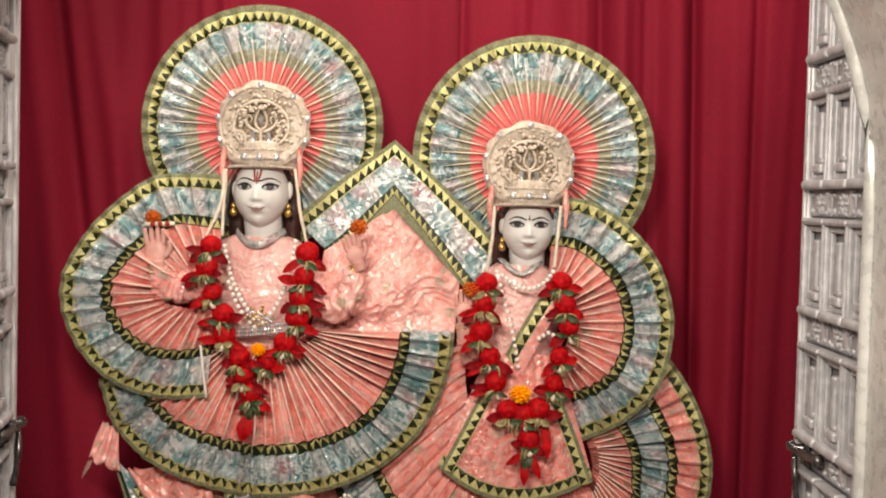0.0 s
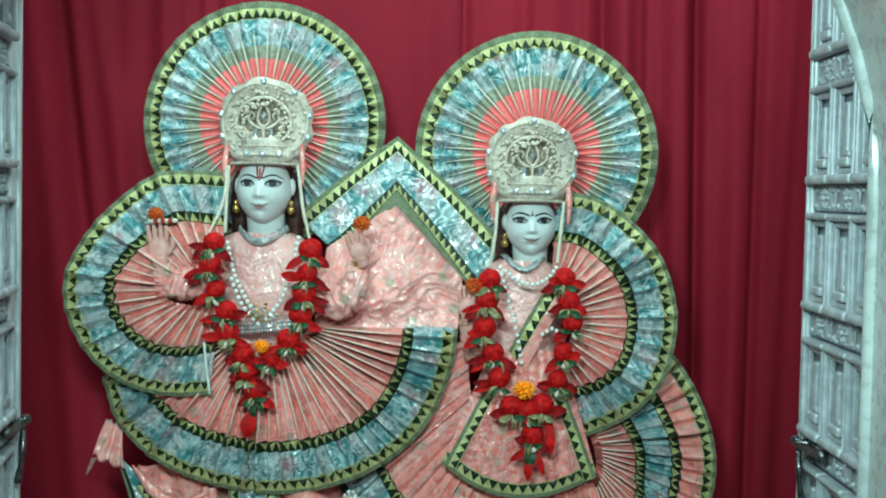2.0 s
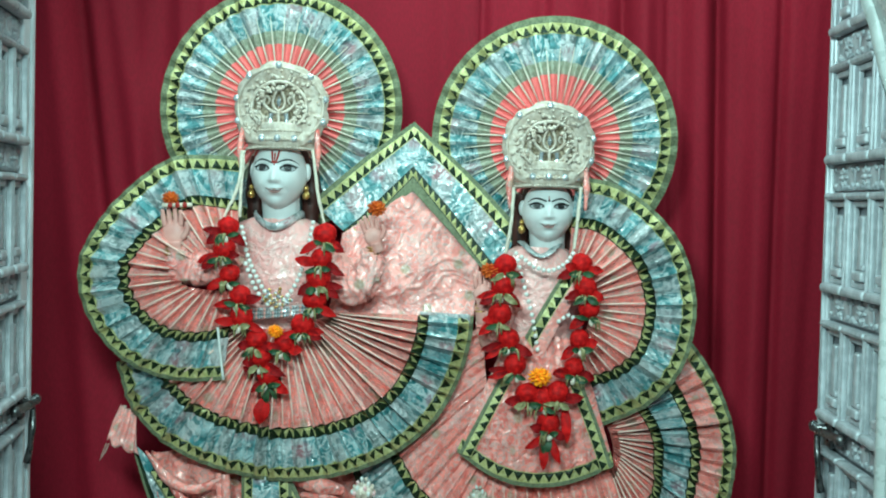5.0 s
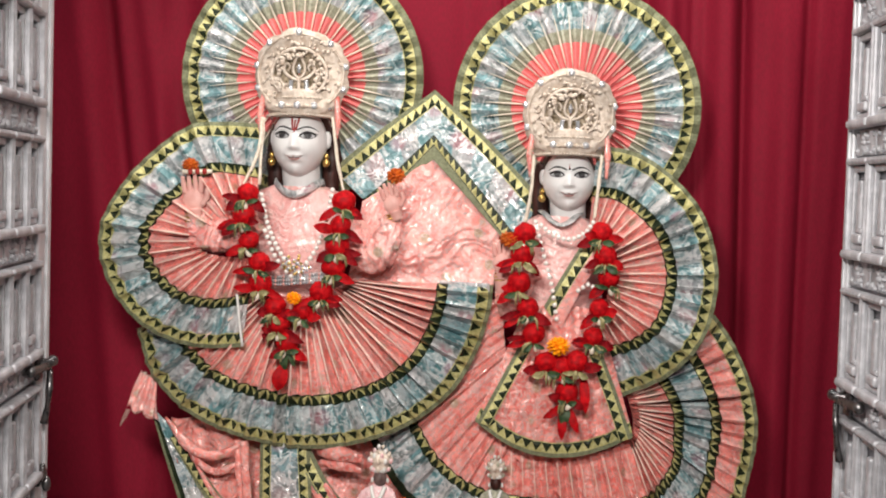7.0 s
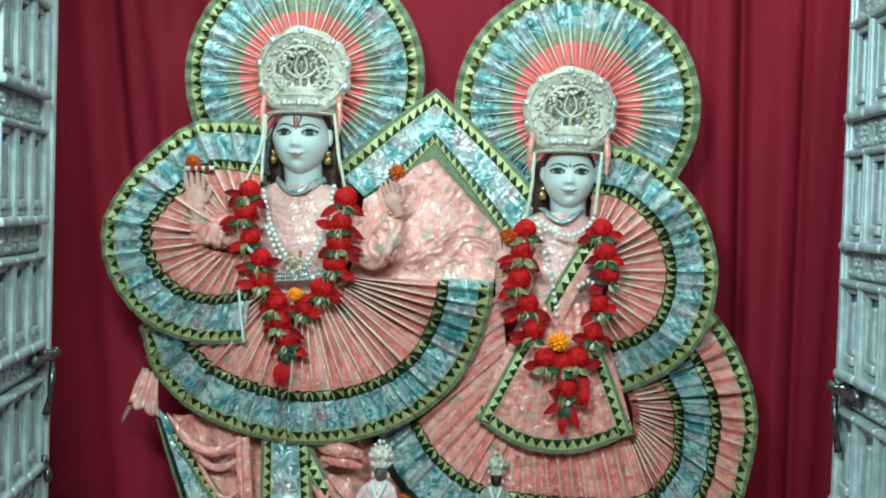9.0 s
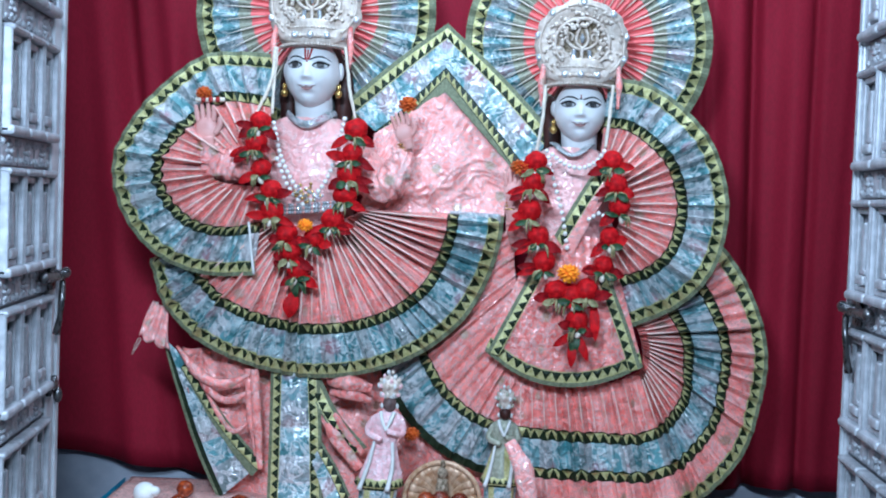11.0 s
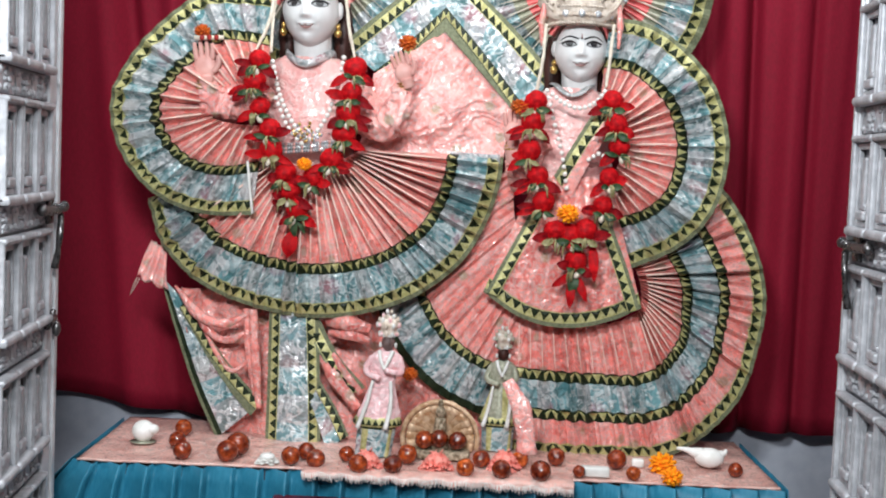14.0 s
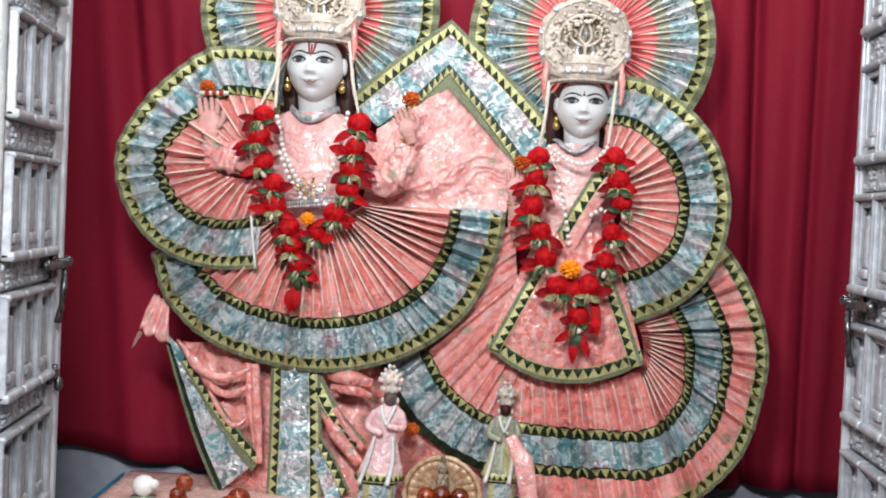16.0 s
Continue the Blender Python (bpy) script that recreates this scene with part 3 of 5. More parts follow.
PALE = brocade("pale_pink_brocade", (0.70, 0.40, 0.34), (0.52, 0.26, 0.22), (0.85, 0.74, 0.68), (0.50, 0.32, 0.28), 44, 0.4, 12, 0.1)
bm = bmesh.new()
grid = [[(0.012 + (L - 0.024) * i / 90, -0.004 + D * j / 30, H + 0.0065 + 0.002 * noise.noise(Vector((i * 0.31, j * 0.3, 0)))) for j in range(31)] for i in range(91)]
sheet(bm, grid, None, 0.004, Vector((0, 0, -1)))
part("top_cloth", bm, PALE, cloth)
bm = bmesh.new()
grid = []
for i in range(81):
    x = 0.505 + 0.585 * i / 80
    row = []
    for j in range(9):
        f = j / 8
        drop = 0.008 + 0.016 * (x - 0.505) / 0.585 + 0.003 * math.sin(i * 0.9) + 0.002 * math.sin(i * 2.3)
        a = min(f * 3, 1) * math.pi / 2
        row.append((x, -0.004 - 0.046 * math.sin(a) - 0.004 * f * math.sin(i * 0.45), H + 0.012 - 0.006 * (1 - math.cos(a)) - drop * max(0, f - 0.2)))
    grid.append(row)
sheet(bm, grid, None, 0.003)
part("front_fall", bm, PALE, cloth, "strip of pink brocade folded over the edge")
bm = bmesh.new()
for i in range(150):
    x = 0.507 + 0.58 * i / 149
    drop = 0.8 * (0.008 + 0.016 * (x - 0.505) / 0.585 + 0.003 * math.sin(i * 0.483)) - 0.006
    tube(bm, [(x, -0.052, H - drop + 0.012), (x + random.uniform(-0.002, 0.002), -0.054, H - drop), (x + random.uniform(-0.004, 0.004), -0.054, H - drop - 0.005 * random.uniform(0.6, 1.3))], [0.001] * 3, 2, 4)
part("fringe", bm, WHITE, cloth, "short white fringe")

bench = empty("bench", "low box bench covered with a maroon satin cloth", "bench")
bench.matrix_world = pose(-0.430, 2.252, 0, 0, 0, 4.6)
BL, BD, BH = 0.708, 0.352, 0.70
bm = bmesh.new()
block(bm, 0.01, BL - 0.01, 0.01, BD - 0.01, 0, BH - 0.03, 0.006)
part("box", bm, HAIR, bench, "wooden box under the cloth", False)
bm = bmesh.new()
block(bm, 0, BL, 0, BD, BH - 0.028, BH, 0.006)
part("top", bm, MAROON, bench, "smooth maroon satin top")
bm = bmesh.new()
grid = []
for i in range(141):
    f = i / 140
    row = []
    for j in range(13):
        g = j / 12
        wave = 0.013 * math.sin(f * 46 + 9.0 * g + 1.5 * math.sin(f * 9)) * min(1, 5 * g) + 0.006 * math.sin(f * 19 + 14 * g)
        row.append((-0.006 + (BL + 0.012) * f, -0.006 - 0.012 * math.sin(min(g * 6, 1) * math.pi / 2) - wave * min(1, 4 * g), BH + 0.001 - 0.30 * g))
    grid.append(row)
sheet(bm, grid, None, 0.002)
part("front_drape", bm, DRAPE, bench, "gathered maroon satin front drape")
for x0, out in ((-0.006, -1), (BL + 0.006, 1)):
    bm = bmesh.new()
    grid = [[(x0 + out * (0.004 + 0.004 * math.sin(i * 0.7) * min(1, j / 4)), 0.004 + (BD - 0.008) * i / 40, BH - 0.010 - 0.30 * j / 10) for j in range(11)] for i in range(41)]
    sheet(bm, grid, None, 0.002, Vector((-out, 0, 0)))
    part("side_drape", bm, MAROON, bench)


# ---- the two marble statues ----
def face(bm, c, w, h, d, tilak):
    """A head at c, w half wide, h from its middle to the chin, with simple painted features. Slots: marble, ink, iris, lip, red, white, hair, brass, skin, eye white."""
    cx, cy, cz = c

    def egg(p):
        q = p.copy()
        x, z = q.x, q.z
        if z < 0:
            q.x *= 1 - 0.26 * (-z) ** 2.0
            q.y *= 1 - 0.10 * z * z
        if q.y < 0:
            def swell(cx, cz, sx, sz):
                return math.exp(-(((x - cx) / sx) ** 2 + ((z - cz) / sz) ** 2))
            along = max(0.0, min(1.0, (0.32 - z) / 0.46))
            fall = 1.0 if z > -0.15 else math.exp(-((z + 0.15) / 0.055) ** 2)
            q.y -= 0.25 * along ** 1.1 * fall * math.exp(-(x / (0.085 + 0.045 * along)) ** 2)                    # nose
            q.y -= 0.10 * swell(0, -0.37, 0.24, 0.045) + 0.11 * swell(0, -0.475, 0.20, 0.05) - 0.05 * swell(0, -0.59, 0.22, 0.06)
            q.y -= 0.09 * swell(0, -0.80, 0.26, 0.13)                                                          # chin
            for s in (-1, 1):
                q.y -= 0.06 * swell(0.13 * s, -0.16, 0.06, 0.055)                                               # nostrils
                q.y += 0.10 * swell(0.44 * s, 0.20, 0.24, 0.10) - 0.05 * swell(0.45 * s, 0.17, 0.18, 0.06)     # eye hollows and lids
                q.y -= 0.05 * swell(0.40 * s, 0.37, 0.3, 0.06)                                                 # brow
                q.y -= 0.045 * swell(0.5 * s, -0.26, 0.22, 0.2)                                                # cheeks
                q.y += 0.05 * swell(0.40 * s, -0.40, 0.06, 0.06)                                               # corners of the smile
        return q

    blob(bm, c, (w, d, h), 96, 72, 0, None, egg)

    def on(u, v):
        """A point on the front of the face."""
        r = max(0.05, 1 - u * u - v * v)
        q = egg(Vector((u, -math.sqrt(r), v)))
        return Vector((cx + q.x * w, cy + q.y * d, cz + q.z * h))

    def patch(u, v, ru, rv, mat, lift, bend=0.0, n=18):
        mid = bm.verts.new(on(u, v) + Vector((0, -lift, 0)))
        ring = []
        for k in range(n):
            a = 2 * math.pi * k / n
            uu, vv = u + ru * math.cos(a), v + rv * math.sin(a) + bend * math.cos(a) ** 2
            ring.append(bm.verts.new(on(uu, vv) + Vector((0, -lift, 0))))
        for k in range(n):
            f = bm.faces.new((mid, ring[k], ring[(k + 1) % n]))
            f.material_index = mat

    for s in (-1, 1):
        patch(0.46 * s, 0.185, 0.28, 0.098, 1, 0.0010)
        patch(0.46 * s, 0.172, 0.24, 0.064, 9, 0.0016)
        patch(0.46 * s, 0.182, 0.135, 0.074, 2, 0.0022)
        patch(0.46 * s, 0.184, 0.06, 0.046, 1, 0.0027)
        tube(bm, [on(s * u, v) + Vector((0, -0.0018, 0)) for u, v in ((0.18, 0.15), (0.32, 0.255), (0.49, 0.278), (0.78, 0.215))], [0.0010, 0.0022, 0.0026, 0.0010], 12, 6, 1)
        brow = [on(s * u, v) + Vector((0, -0.0006, 0)) for u, v in ((0.09, 0.33), (0.34, 0.405), (0.56, 0.41), (0.80, 0.30))]
        tube(bm, brow, [0.0018, 0.0024, 0.0020, 0.0007], 12, 6, 1)
        blob(bm, (cx + s * w * 0.985, cy + d * 0.2, cz + h * 0.10), (0.009, 0.014, h * 0.25), 12, 10, 0)
    patch(0, -0.405, 0.29, 0.026, 3, 0.0008, 0.030)
    patch(0, -0.470, 0.22, 0.040, 3, 0.0010, 0.030)
    tube(bm, [on(u, v) + Vector((0, -0.0010, 0)) for u, v in ((-0.34, -0.362), (-0.18, -0.418), (0, -0.432), (0.18, -0.418), (0.34, -0.362))], [0.0004, 0.0009, 0.0008, 0.0009, 0.0004], 18, 6, 2)
    if tilak:
        for s in (-1, 1):
            tube(bm, [on(s * 0.06, 0.32) + Vector((0, -0.001, 0)), on(s * 0.13, 0.66) + Vector((0, -0.001, 0))], [0.0026, 0.0026], 5, 6, 4)
        tube(bm, [on(0, 0.26) + Vector((0, -0.001, 0)), on(0, 0.60) + Vector((0, -0.001, 0))], [0.0018, 0.0022], 5, 6, 4)
    else:
        patch(0, 0.36, 0.05, 0.04, 1, 0.0016)
        tube(bm, [on(0, 0.38) + Vector((0, -0.001, 0)), on(0, 0.50) + Vector((0, -0.001, 0))], [0.0014, 0.0006], 4, 6, 4)


def hand(bm, c, size, lean, mat=8):
    """An open raised hand, its palm to the front."""
    turn = Matrix.Rotation(radians(lean), 3, "Y")

    def put(x, y, z):
        return Vector(c) + turn @ Vector((x * size, y * size, z * size))
    blob(bm, put(0, 0, 0), (0.42 * size, 0.16 * size, 0.45 * size), 16, 12, mat, turn)
    for k, (x, l) in enumerate(((-0.30, 0.62), (-0.11, 0.72), (0.09, 0.70), (0.27, 0.58))):
        tube(bm, [put(x, 0, 0.25), put(x * 1.12, -0.03, 0.25 + l * 0.5), put(x * 1.15, -0.12, 0.25 + l)], [0.105 * size, 0.1 * size, 0.07 * size], 8, 8, mat)
    tube(bm, [put(0.3, -0.02, -0.2), put(0.52, -0.06, 0.1), put(0.52, -0.1, 0.4)], [0.12 * size, 0.11 * size, 0.08 * size], 8, 8, mat)
    tube(bm, [put(0, 0.02, -0.3), put(0, 0.05, -0.75)], [0.3 * size, 0.26 * size], 6, 10, mat)


SLOTS = (MARBLE, INK, IRIS, LIP, TILAK, WHITE, HAIR, BRASS, SKIN, SCLERA)


def statue(name, label, head, w, h, d, neck, floor_z, shoulders, hands, tilak):
    bm = bmesh.new()
    face(bm, head, w, h, d, tilak)
    hx, hy, hz = head
    tube(bm, [(hx, hy + 0.02, hz - h * 0.6), (hx + 0.002, hy + 0.03, (hz - h + neck) / 2), (hx, hy + 0.035, neck - 0.02)], [w * 0.70, w * 0.68, w * 0.86], 12, 20, 0)
    for s in (-1, 1):
        tube(bm, [(hx + s * w * 0.86, hy + 0.06, hz + h * 0.5), (hx + s * w * 1.04, hy + 0.065, hz - h * 0.3), (hx + s * w * 1.02, hy + 0.06, neck - 0.01)], [0.022, 0.024, 0.016], 16, 12, 6, 1.0, 0.2)
        blob(bm, (hx + s * w * 1.0, hy - 0.005, hz - h * 0.36), (0.006, 0.006, 0.008), 8, 6, 7)
        blob(bm, (hx + s * w * 1.0, hy - 0.005, hz - h * 0.36 - 0.016), (0.009, 0.009, 0.010), 10, 8, 7)
    blob(bm, (hx, hy + 0.05, hz + 0.02), (w * 1.02, d * 0.9, h * 1.0), 20, 14, 6)
    sx, sz, waist = shoulders
    tube(bm, [(hx, hy + 0.05, neck - 0.012), (hx, hy + 0.05, sz - 0.06), (hx, hy + 0.05, waist), (hx, hy + 0.11, waist - 0.25), (hx, hy + 0.11, floor_z)], [w * 0.75, sx * 0.82, sx * 0.62, sx * 0.75, sx * 0.6], 30, 20, 0, 0.55)
    for s in (-1, 1):
        blob(bm, (hx + s * 0.05, hy + 0.055, floor_z + 0.02), (0.032, 0.060, 0.02), 14, 8, 0)
    for c, size, lean, elbow, s in hands:
        hand(bm, c, size, lean)
        tube(bm, [(hx + s * sx * 0.8, hy + 0.05, sz - 0.03), elbow, (c[0], c[1] + 0.01, c[2] - size * 0.6)], [0.030, 0.026, 0.020], 18, 12, 8)
        for k in range(3):
            blob(bm, (c[0] - 0.001 * k, c[1] + 0.006, c[2] - size * (0.52 + 0.14 * k)), (size * 0.34, size * 0.30, size * 0.06), 14, 6, 7)
    return tagged(part(name, bm, SLOTS), label, "statue")


AX, AZ = -0.482, 1.769
BX, BZ = 0.161, 1.697
statue("marble_statue", "tall white marble statue of a crowned deity, brightly dressed", (AX, 2.97, AZ), 0.066, 0.085, 0.075, 1.643, 0.752,
       (0.135, 1.624, 1.434),
       (((-0.712, 2.880, 1.627), 0.064, -4, (-0.668, 2.930, 1.523), -1), ((-0.244, 2.880, 1.631), 0.052, -18, (-0.280, 2.930, 1.522), 1)), True)
statue("marble_statue", "smaller white marble statue of a crowned goddess, brightly dressed", (BX, 2.96, BZ), 0.061, 0.074, 0.068, 1.589, 0.755,
       (0.115, 1.566, 1.383),
       (((0.013, 2.880, 1.505), 0.052, -2, (0.037, 2.930, 1.382), -1),), False)


# ---- dress ----
def garment(name, label, category="dress"):
    return empty(name, label, category)


NETB = ("net_edge", 0.010, (NET,), "crisp olive net edging", None)
TEETH = (0.0235, DARK, True)
TEETH_IN = (0.0235, GOLD, True)
OUT = ("border", 0.026, (GOLD,), "gold ribbon with dark green triangles", TEETH)
INB = ("inner_border", 0.026, (DARK,), "dark green ribbon with gold triangles", TEETH_IN)


def halo(cx, cz, y, r, label, seed):
    ob = garment("halo_fan", label, "fan")
    n = 25
    outer = arc(cx, cz, y, -92, 268, r, n)
    pleated(ob, [(cx, y - 0.01, cz - 0.01)], outer, 40, (
        ("net_edge", 0.017, (NET,), "crisp olive net edging", None),
        ("border", 0.027, (GOLD,), "gold ribbon with dark green triangles", TEETH),
        ("brocade_band", 0.066, (TEAL, TEAL, MAUVE, TEAL, MAUVE), "teal and silver brocade band", None),
        ("tissue_band", 0.032, (TAN,), "tan tissue band", None),
        ("centre", None, (PINK,), "plain coral satin pleats", None)), 0.024, 0.0, 0.3, 0.6, seed)
    bm = bmesh.new()
    o = spline(outer, 40)
    for k in range(40):
        q = o[k].lerp(Vector((cx, y, cz)), 0.24)
        e = o[k].lerp(Vector((cx, y, cz)), 0.72)
        tube(bm, [(q.x, y - 0.0165, q.z), ((q.x + e.x) / 2, y - 0.0160, (q.z + e.z) / 2), (e.x, y - 0.0130, e.z)], [0.0005, 0.0028, 0.0008], 4, 5)
    part("fold_rib", bm, PIPING, ob, "pale fold lines of the pleats")
    bm = bmesh.new()
    tube(bm, [(cx, y + 0.02, cz - r * 0.95), (cx, y + 0.02, cz)], [0.006, 0.006], 4, 8)
    part("stay", bm, LATCH, ob, "thin steel stay behind the fan")
    return ob


halo(-0.501, 1.935, 3.08, 0.302, "round pleated halo fan of teal brocade with coral centre", 1)
halo(0.176, 1.875, 3.06, 0.299, "round pleated halo fan with coral centre behind the goddess", 2)

# sleeve fans
ob = garment("sleeve_fan", "pleated coral sleeve fan with teal brocade band and cut white edge", "sleeve")
pleated(ob, [(-0.565, 2.893, 1.598), (-0.643, 2.888, 1.578), (-0.702, 2.883, 1.542), (-0.688, 2.883, 1.509), (-0.641, 2.883, 1.497), (-0.569, 2.888, 1.494)],
        [(-0.564, 2.918, 1.809), (-0.653, 2.913, 1.812), (-0.743, 2.908, 1.796), (-0.863, 2.903, 1.695), (-0.938, 2.898, 1.569), (-0.930, 2.893, 1.455), (-0.868, 2.888, 1.357), (-0.783, 2.883, 1.302), (-0.690, 2.878, 1.281), (-0.590, 2.878, 1.285)],
        22, (NETB, OUT, ("brocade_band", 0.066, (TEAL, MAUVE), "teal and silver brocade band", None), INB, ("pleats", None, (CORAL, ROSE), "coral silk pleats", None)), 0.034, 0.0, 0.5, 0.6, 3, 0.0, 0.0026)
bm = bmesh.new()
tube(bm, [(-0.585, 2.862, 1.289), (-0.593, 2.862, 1.348), (-0.601, 2.864, 1.411)], [0.0035, 0.003, 0.003], 8, 8)
part("edge_cord", bm, WHITE, ob, "white stitched edge")

ob = garment("sleeve_fan", "pleated coral sleeve fan with teal brocade band beside the goddess", "sleeve")
pleated(ob, [(0.211, 2.925, 1.586), (0.236, 2.925, 1.560), (0.261, 2.920, 1.523), (0.267, 2.915, 1.477), (0.255, 2.910, 1.430), (0.224, 2.910, 1.389)],
        [(0.226, 2.960, 1.783), (0.314, 2.955, 1.768), (0.395, 2.950, 1.720), (0.471, 2.945, 1.635), (0.510, 2.940, 1.521), (0.509, 2.935, 1.421), (0.478, 2.930, 1.326), (0.406, 2.925, 1.250), (0.300, 2.920, 1.198)],
        20, (NETB, OUT, ("brocade_band", 0.061, (TEAL, MAUVE), "teal and silver brocade band", None), INB, ("pleats", None, (CORAL, ROSE), "coral silk pleats", None)), 0.034, 0.0, 0.5, 0.6, 4, 0.0, 0.0026)

# the god's wide skirt
ob = garment("skirt_fan", "wide pleated coral silk skirt with teal brocade hem", "skirt")
pleated(ob, [(-0.340, 2.935, 1.449), (-0.380, 2.930, 1.428), (-0.445, 2.920, 1.408), (-0.514, 2.925, 1.406), (-0.562, 2.930, 1.420)],
        [(-0.008, 2.955, 1.446), (-0.014, 2.950, 1.378), (-0.044, 2.940, 1.280), (-0.106, 2.925, 1.181), (-0.222, 2.910, 1.097), (-0.382, 2.900, 1.051), (-0.544, 2.905, 1.056), (-0.711, 2.920, 1.108), (-0.820, 2.940, 1.199), (-0.867, 2.960, 1.310)],
        34, (NETB, OUT, ("brocade_band", 0.069, (TEAL, TEAL, MAUVE), "teal and silver brocade hem", None), INB, ("pleats", None, (CORAL, ROSE, CORAL), "coral silk pleats", None)), 0.033, 0.02, 0.7, 0.65, 5, 0.0, 0.0026)

# shawl: a ribbon-edged diamond of cloth
ob = garment("shawl", "coral brocade shawl spread as a diamond with teal border", "shawl")
bm = bmesh.new()
corners = [Vector((-0.331, 3.000, 1.633)), Vector((-0.166, 3.020, 1.743)), Vector((0.001, 3.010, 1.565)), Vector((-0.008, 2.975, 1.441)), Vector((-0.355, 2.950, 1.434))]
grid = []
for i in range(111):
    u = i / 110
    a = corners[0].lerp(corners[1], u / 0.5) if u < 0.5 else corners[1].lerp(corners[2], (u - 0.5) / 0.5)
    b = corners[4].lerp(corners[3], u)
    row = []
    for j in range(71):
        v = j / 70
        p = a.lerp(b, v)
        rx, rz = p.x - corners[4].x + 0.05, p.z - corners[4].z + 0.05
        turn, far = math.atan2(rz, rx), math.hypot(rx, rz)
        turn += 0.15 * noise.noise(Vector((p.x * 16, p.z * 16, 2.0)))
        k = 0.3 * noise.noise(Vector((turn * 5, far * 7, 1.3))) + 0.8 * abs(noise.noise(Vector((turn * 22, far * 6, 4.0)))) + 0.5 * abs(noise.noise(Vector((turn * 40, far * 14, 8.0))))
        ray = math.sin(14 * math.atan2(p.z - corners[4].z + 0.02, p.x - corners[4].x + 0.03) + 3 * k)
        row.append(p + Vector((0, -0.012 * k - 0.006 * ray * v - 0.02 * math.sin(math.pi * v) * math.sin(math.pi * u), 0)))
    grid.append(row)
sheet(bm, grid, None, 0.003)
part("field", bm, ROSE, ob, "crinkled rose silk field")
VB = (("net_edge", 0.012, (NET,), "crisp olive net edging", None), ("border", 0.027, (GOLD,), "gold ribbon with dark green triangles", TEETH),
      ("brocade_band", 0.070, (TEAL, MAUVE), "teal and silver brocade band", None), INB, ("inner_net", None, (NET,), "olive net", None))
for o, c, s in (([(-0.412, 3.030, 1.709), (-0.286, 3.030, 1.817), (-0.164, 3.030, 1.909)], [(-0.313, 3.000, 1.624), (-0.236, 3.010, 1.686), (-0.163, 3.012, 1.740)], 6),
                ([(-0.165, 3.028, 1.908), (-0.025, 3.028, 1.782), (0.103, 3.025, 1.649)], [(-0.164, 3.008, 1.740), (-0.084, 3.005, 1.657), (0.025, 3.000, 1.538)], 7)):
    pleated(ob, c, o, 5, VB, 0.003, 0.0, 0.5, 0.6, s)
# short brocade cuff where the shawl meets the skirt
bm = bmesh.new()
a, b = Vector((-0.135, 2.938, 1.454)), Vector((-0.016, 2.938, 1.450))
grid = [[a.lerp(b, i / 12) + Vector((0, -0.004 * math.sin(i), -0.024 * j / 4)) for j in range(5)] for i in range(13)]
sheet(bm, grid, None, 0.004)
part("cuff", bm, MAUVE, ob, "silver brocade cuff")

# blouses
for cx, y0, top, waist, wide, low, label in ((-0.486, 2.965, 1.666, 1.368, 0.128, 0.10, "pale pink satin blouse with jewelled belt on the statue"),
                                      (0.146, 2.955, 1.614, 1.318, 0.102, 0.078, "pale pink satin blouse on the goddess")):
    ob = garment("blouse", label, "blouse")
    bm = bmesh.new()
    rows = []
    for j in range(25):
        f = j / 24
        z = top + (waist - top) * f
        w = np.interp(f, (0, 0.06, 0.2, 0.45, 1), (wide * 0.52, wide * 0.86, wide, wide * 0.98, low))
        dd = np.interp(f, (0, 0.2, 0.5, 1), (0.045, 0.062, 0.072, 0.06))
        rows.append([(cx + w * math.cos(a), y0 + 0.035 + dd * math.sin(a) * (1 + 0.04 * noise.noise(Vector((a * 2, f * 5, 0)))), z + 0.006 * noise.noise(Vector((a * 3, f * 9, 2)))) for a in [2 * math.pi * k / 40 for k in range(41)]])
    sheet(bm, rows)
    part("bodice", bm, BLOUSE, ob, "pale pink satin bodice")
    bm = bmesh.new()
    tube(bm, [(cx + wide * 0.46 * math.cos(a), y0 - 0.004 - 0.034 * math.sin(a) + 0.045 * (1 - math.sin(a)), top + 0.010 - 0.030 * math.sin(a) ** 3) for a in [math.pi * k / 8 for k in range(9)]], [0.0095] * 3, 24, 8, 0, 0.3)
    part("neckline", bm, MAUVE, ob, "silver brocade neckline")

# crinkled sleeves over the forearms
for pts, rad, label in (([(-0.579, 2.930, 1.596), (-0.627, 2.905, 1.556), (-0.684, 2.890, 1.549), (-0.712, 2.885, 1.584)], [0.036, 0.044, 0.038, 0.024], "crumpled coral silk sleeve of the arm holding a flute"),
                        ([(-0.362, 2.930, 1.561), (-0.297, 2.900, 1.511), (-0.259, 2.890, 1.539), (-0.247, 2.885, 1.591)], [0.036, 0.044, 0.038, 0.024], "crumpled coral silk sleeve of the raised arm"),
                        ([(0.067, 2.930, 1.491), (0.033, 2.900, 1.426), (0.019, 2.890, 1.445)], [0.042, 0.036, 0.028], "tight brown and coral sleeve of the goddess")):
    ob = garment("sleeve", label, "sleeve")
    bm = bmesh.new()
    tube(bm, pts, rad, 90, 48, 0, 0.8, 0.10)
    bm.normal_update()
    for v in bm.verts:
        k = noise.noise(v.co * 26 + Vector((3, 1, 7)))
        v.co += v.normal * (0.010 * (0.5 - abs(noise.noise(Vector((v.co.x * 70, v.co.y * 16, v.co.z * 30)) + Vector((k, 0, k)))) * 2) + 0.003 * k)
    part("cloth", bm, ROSE, ob)

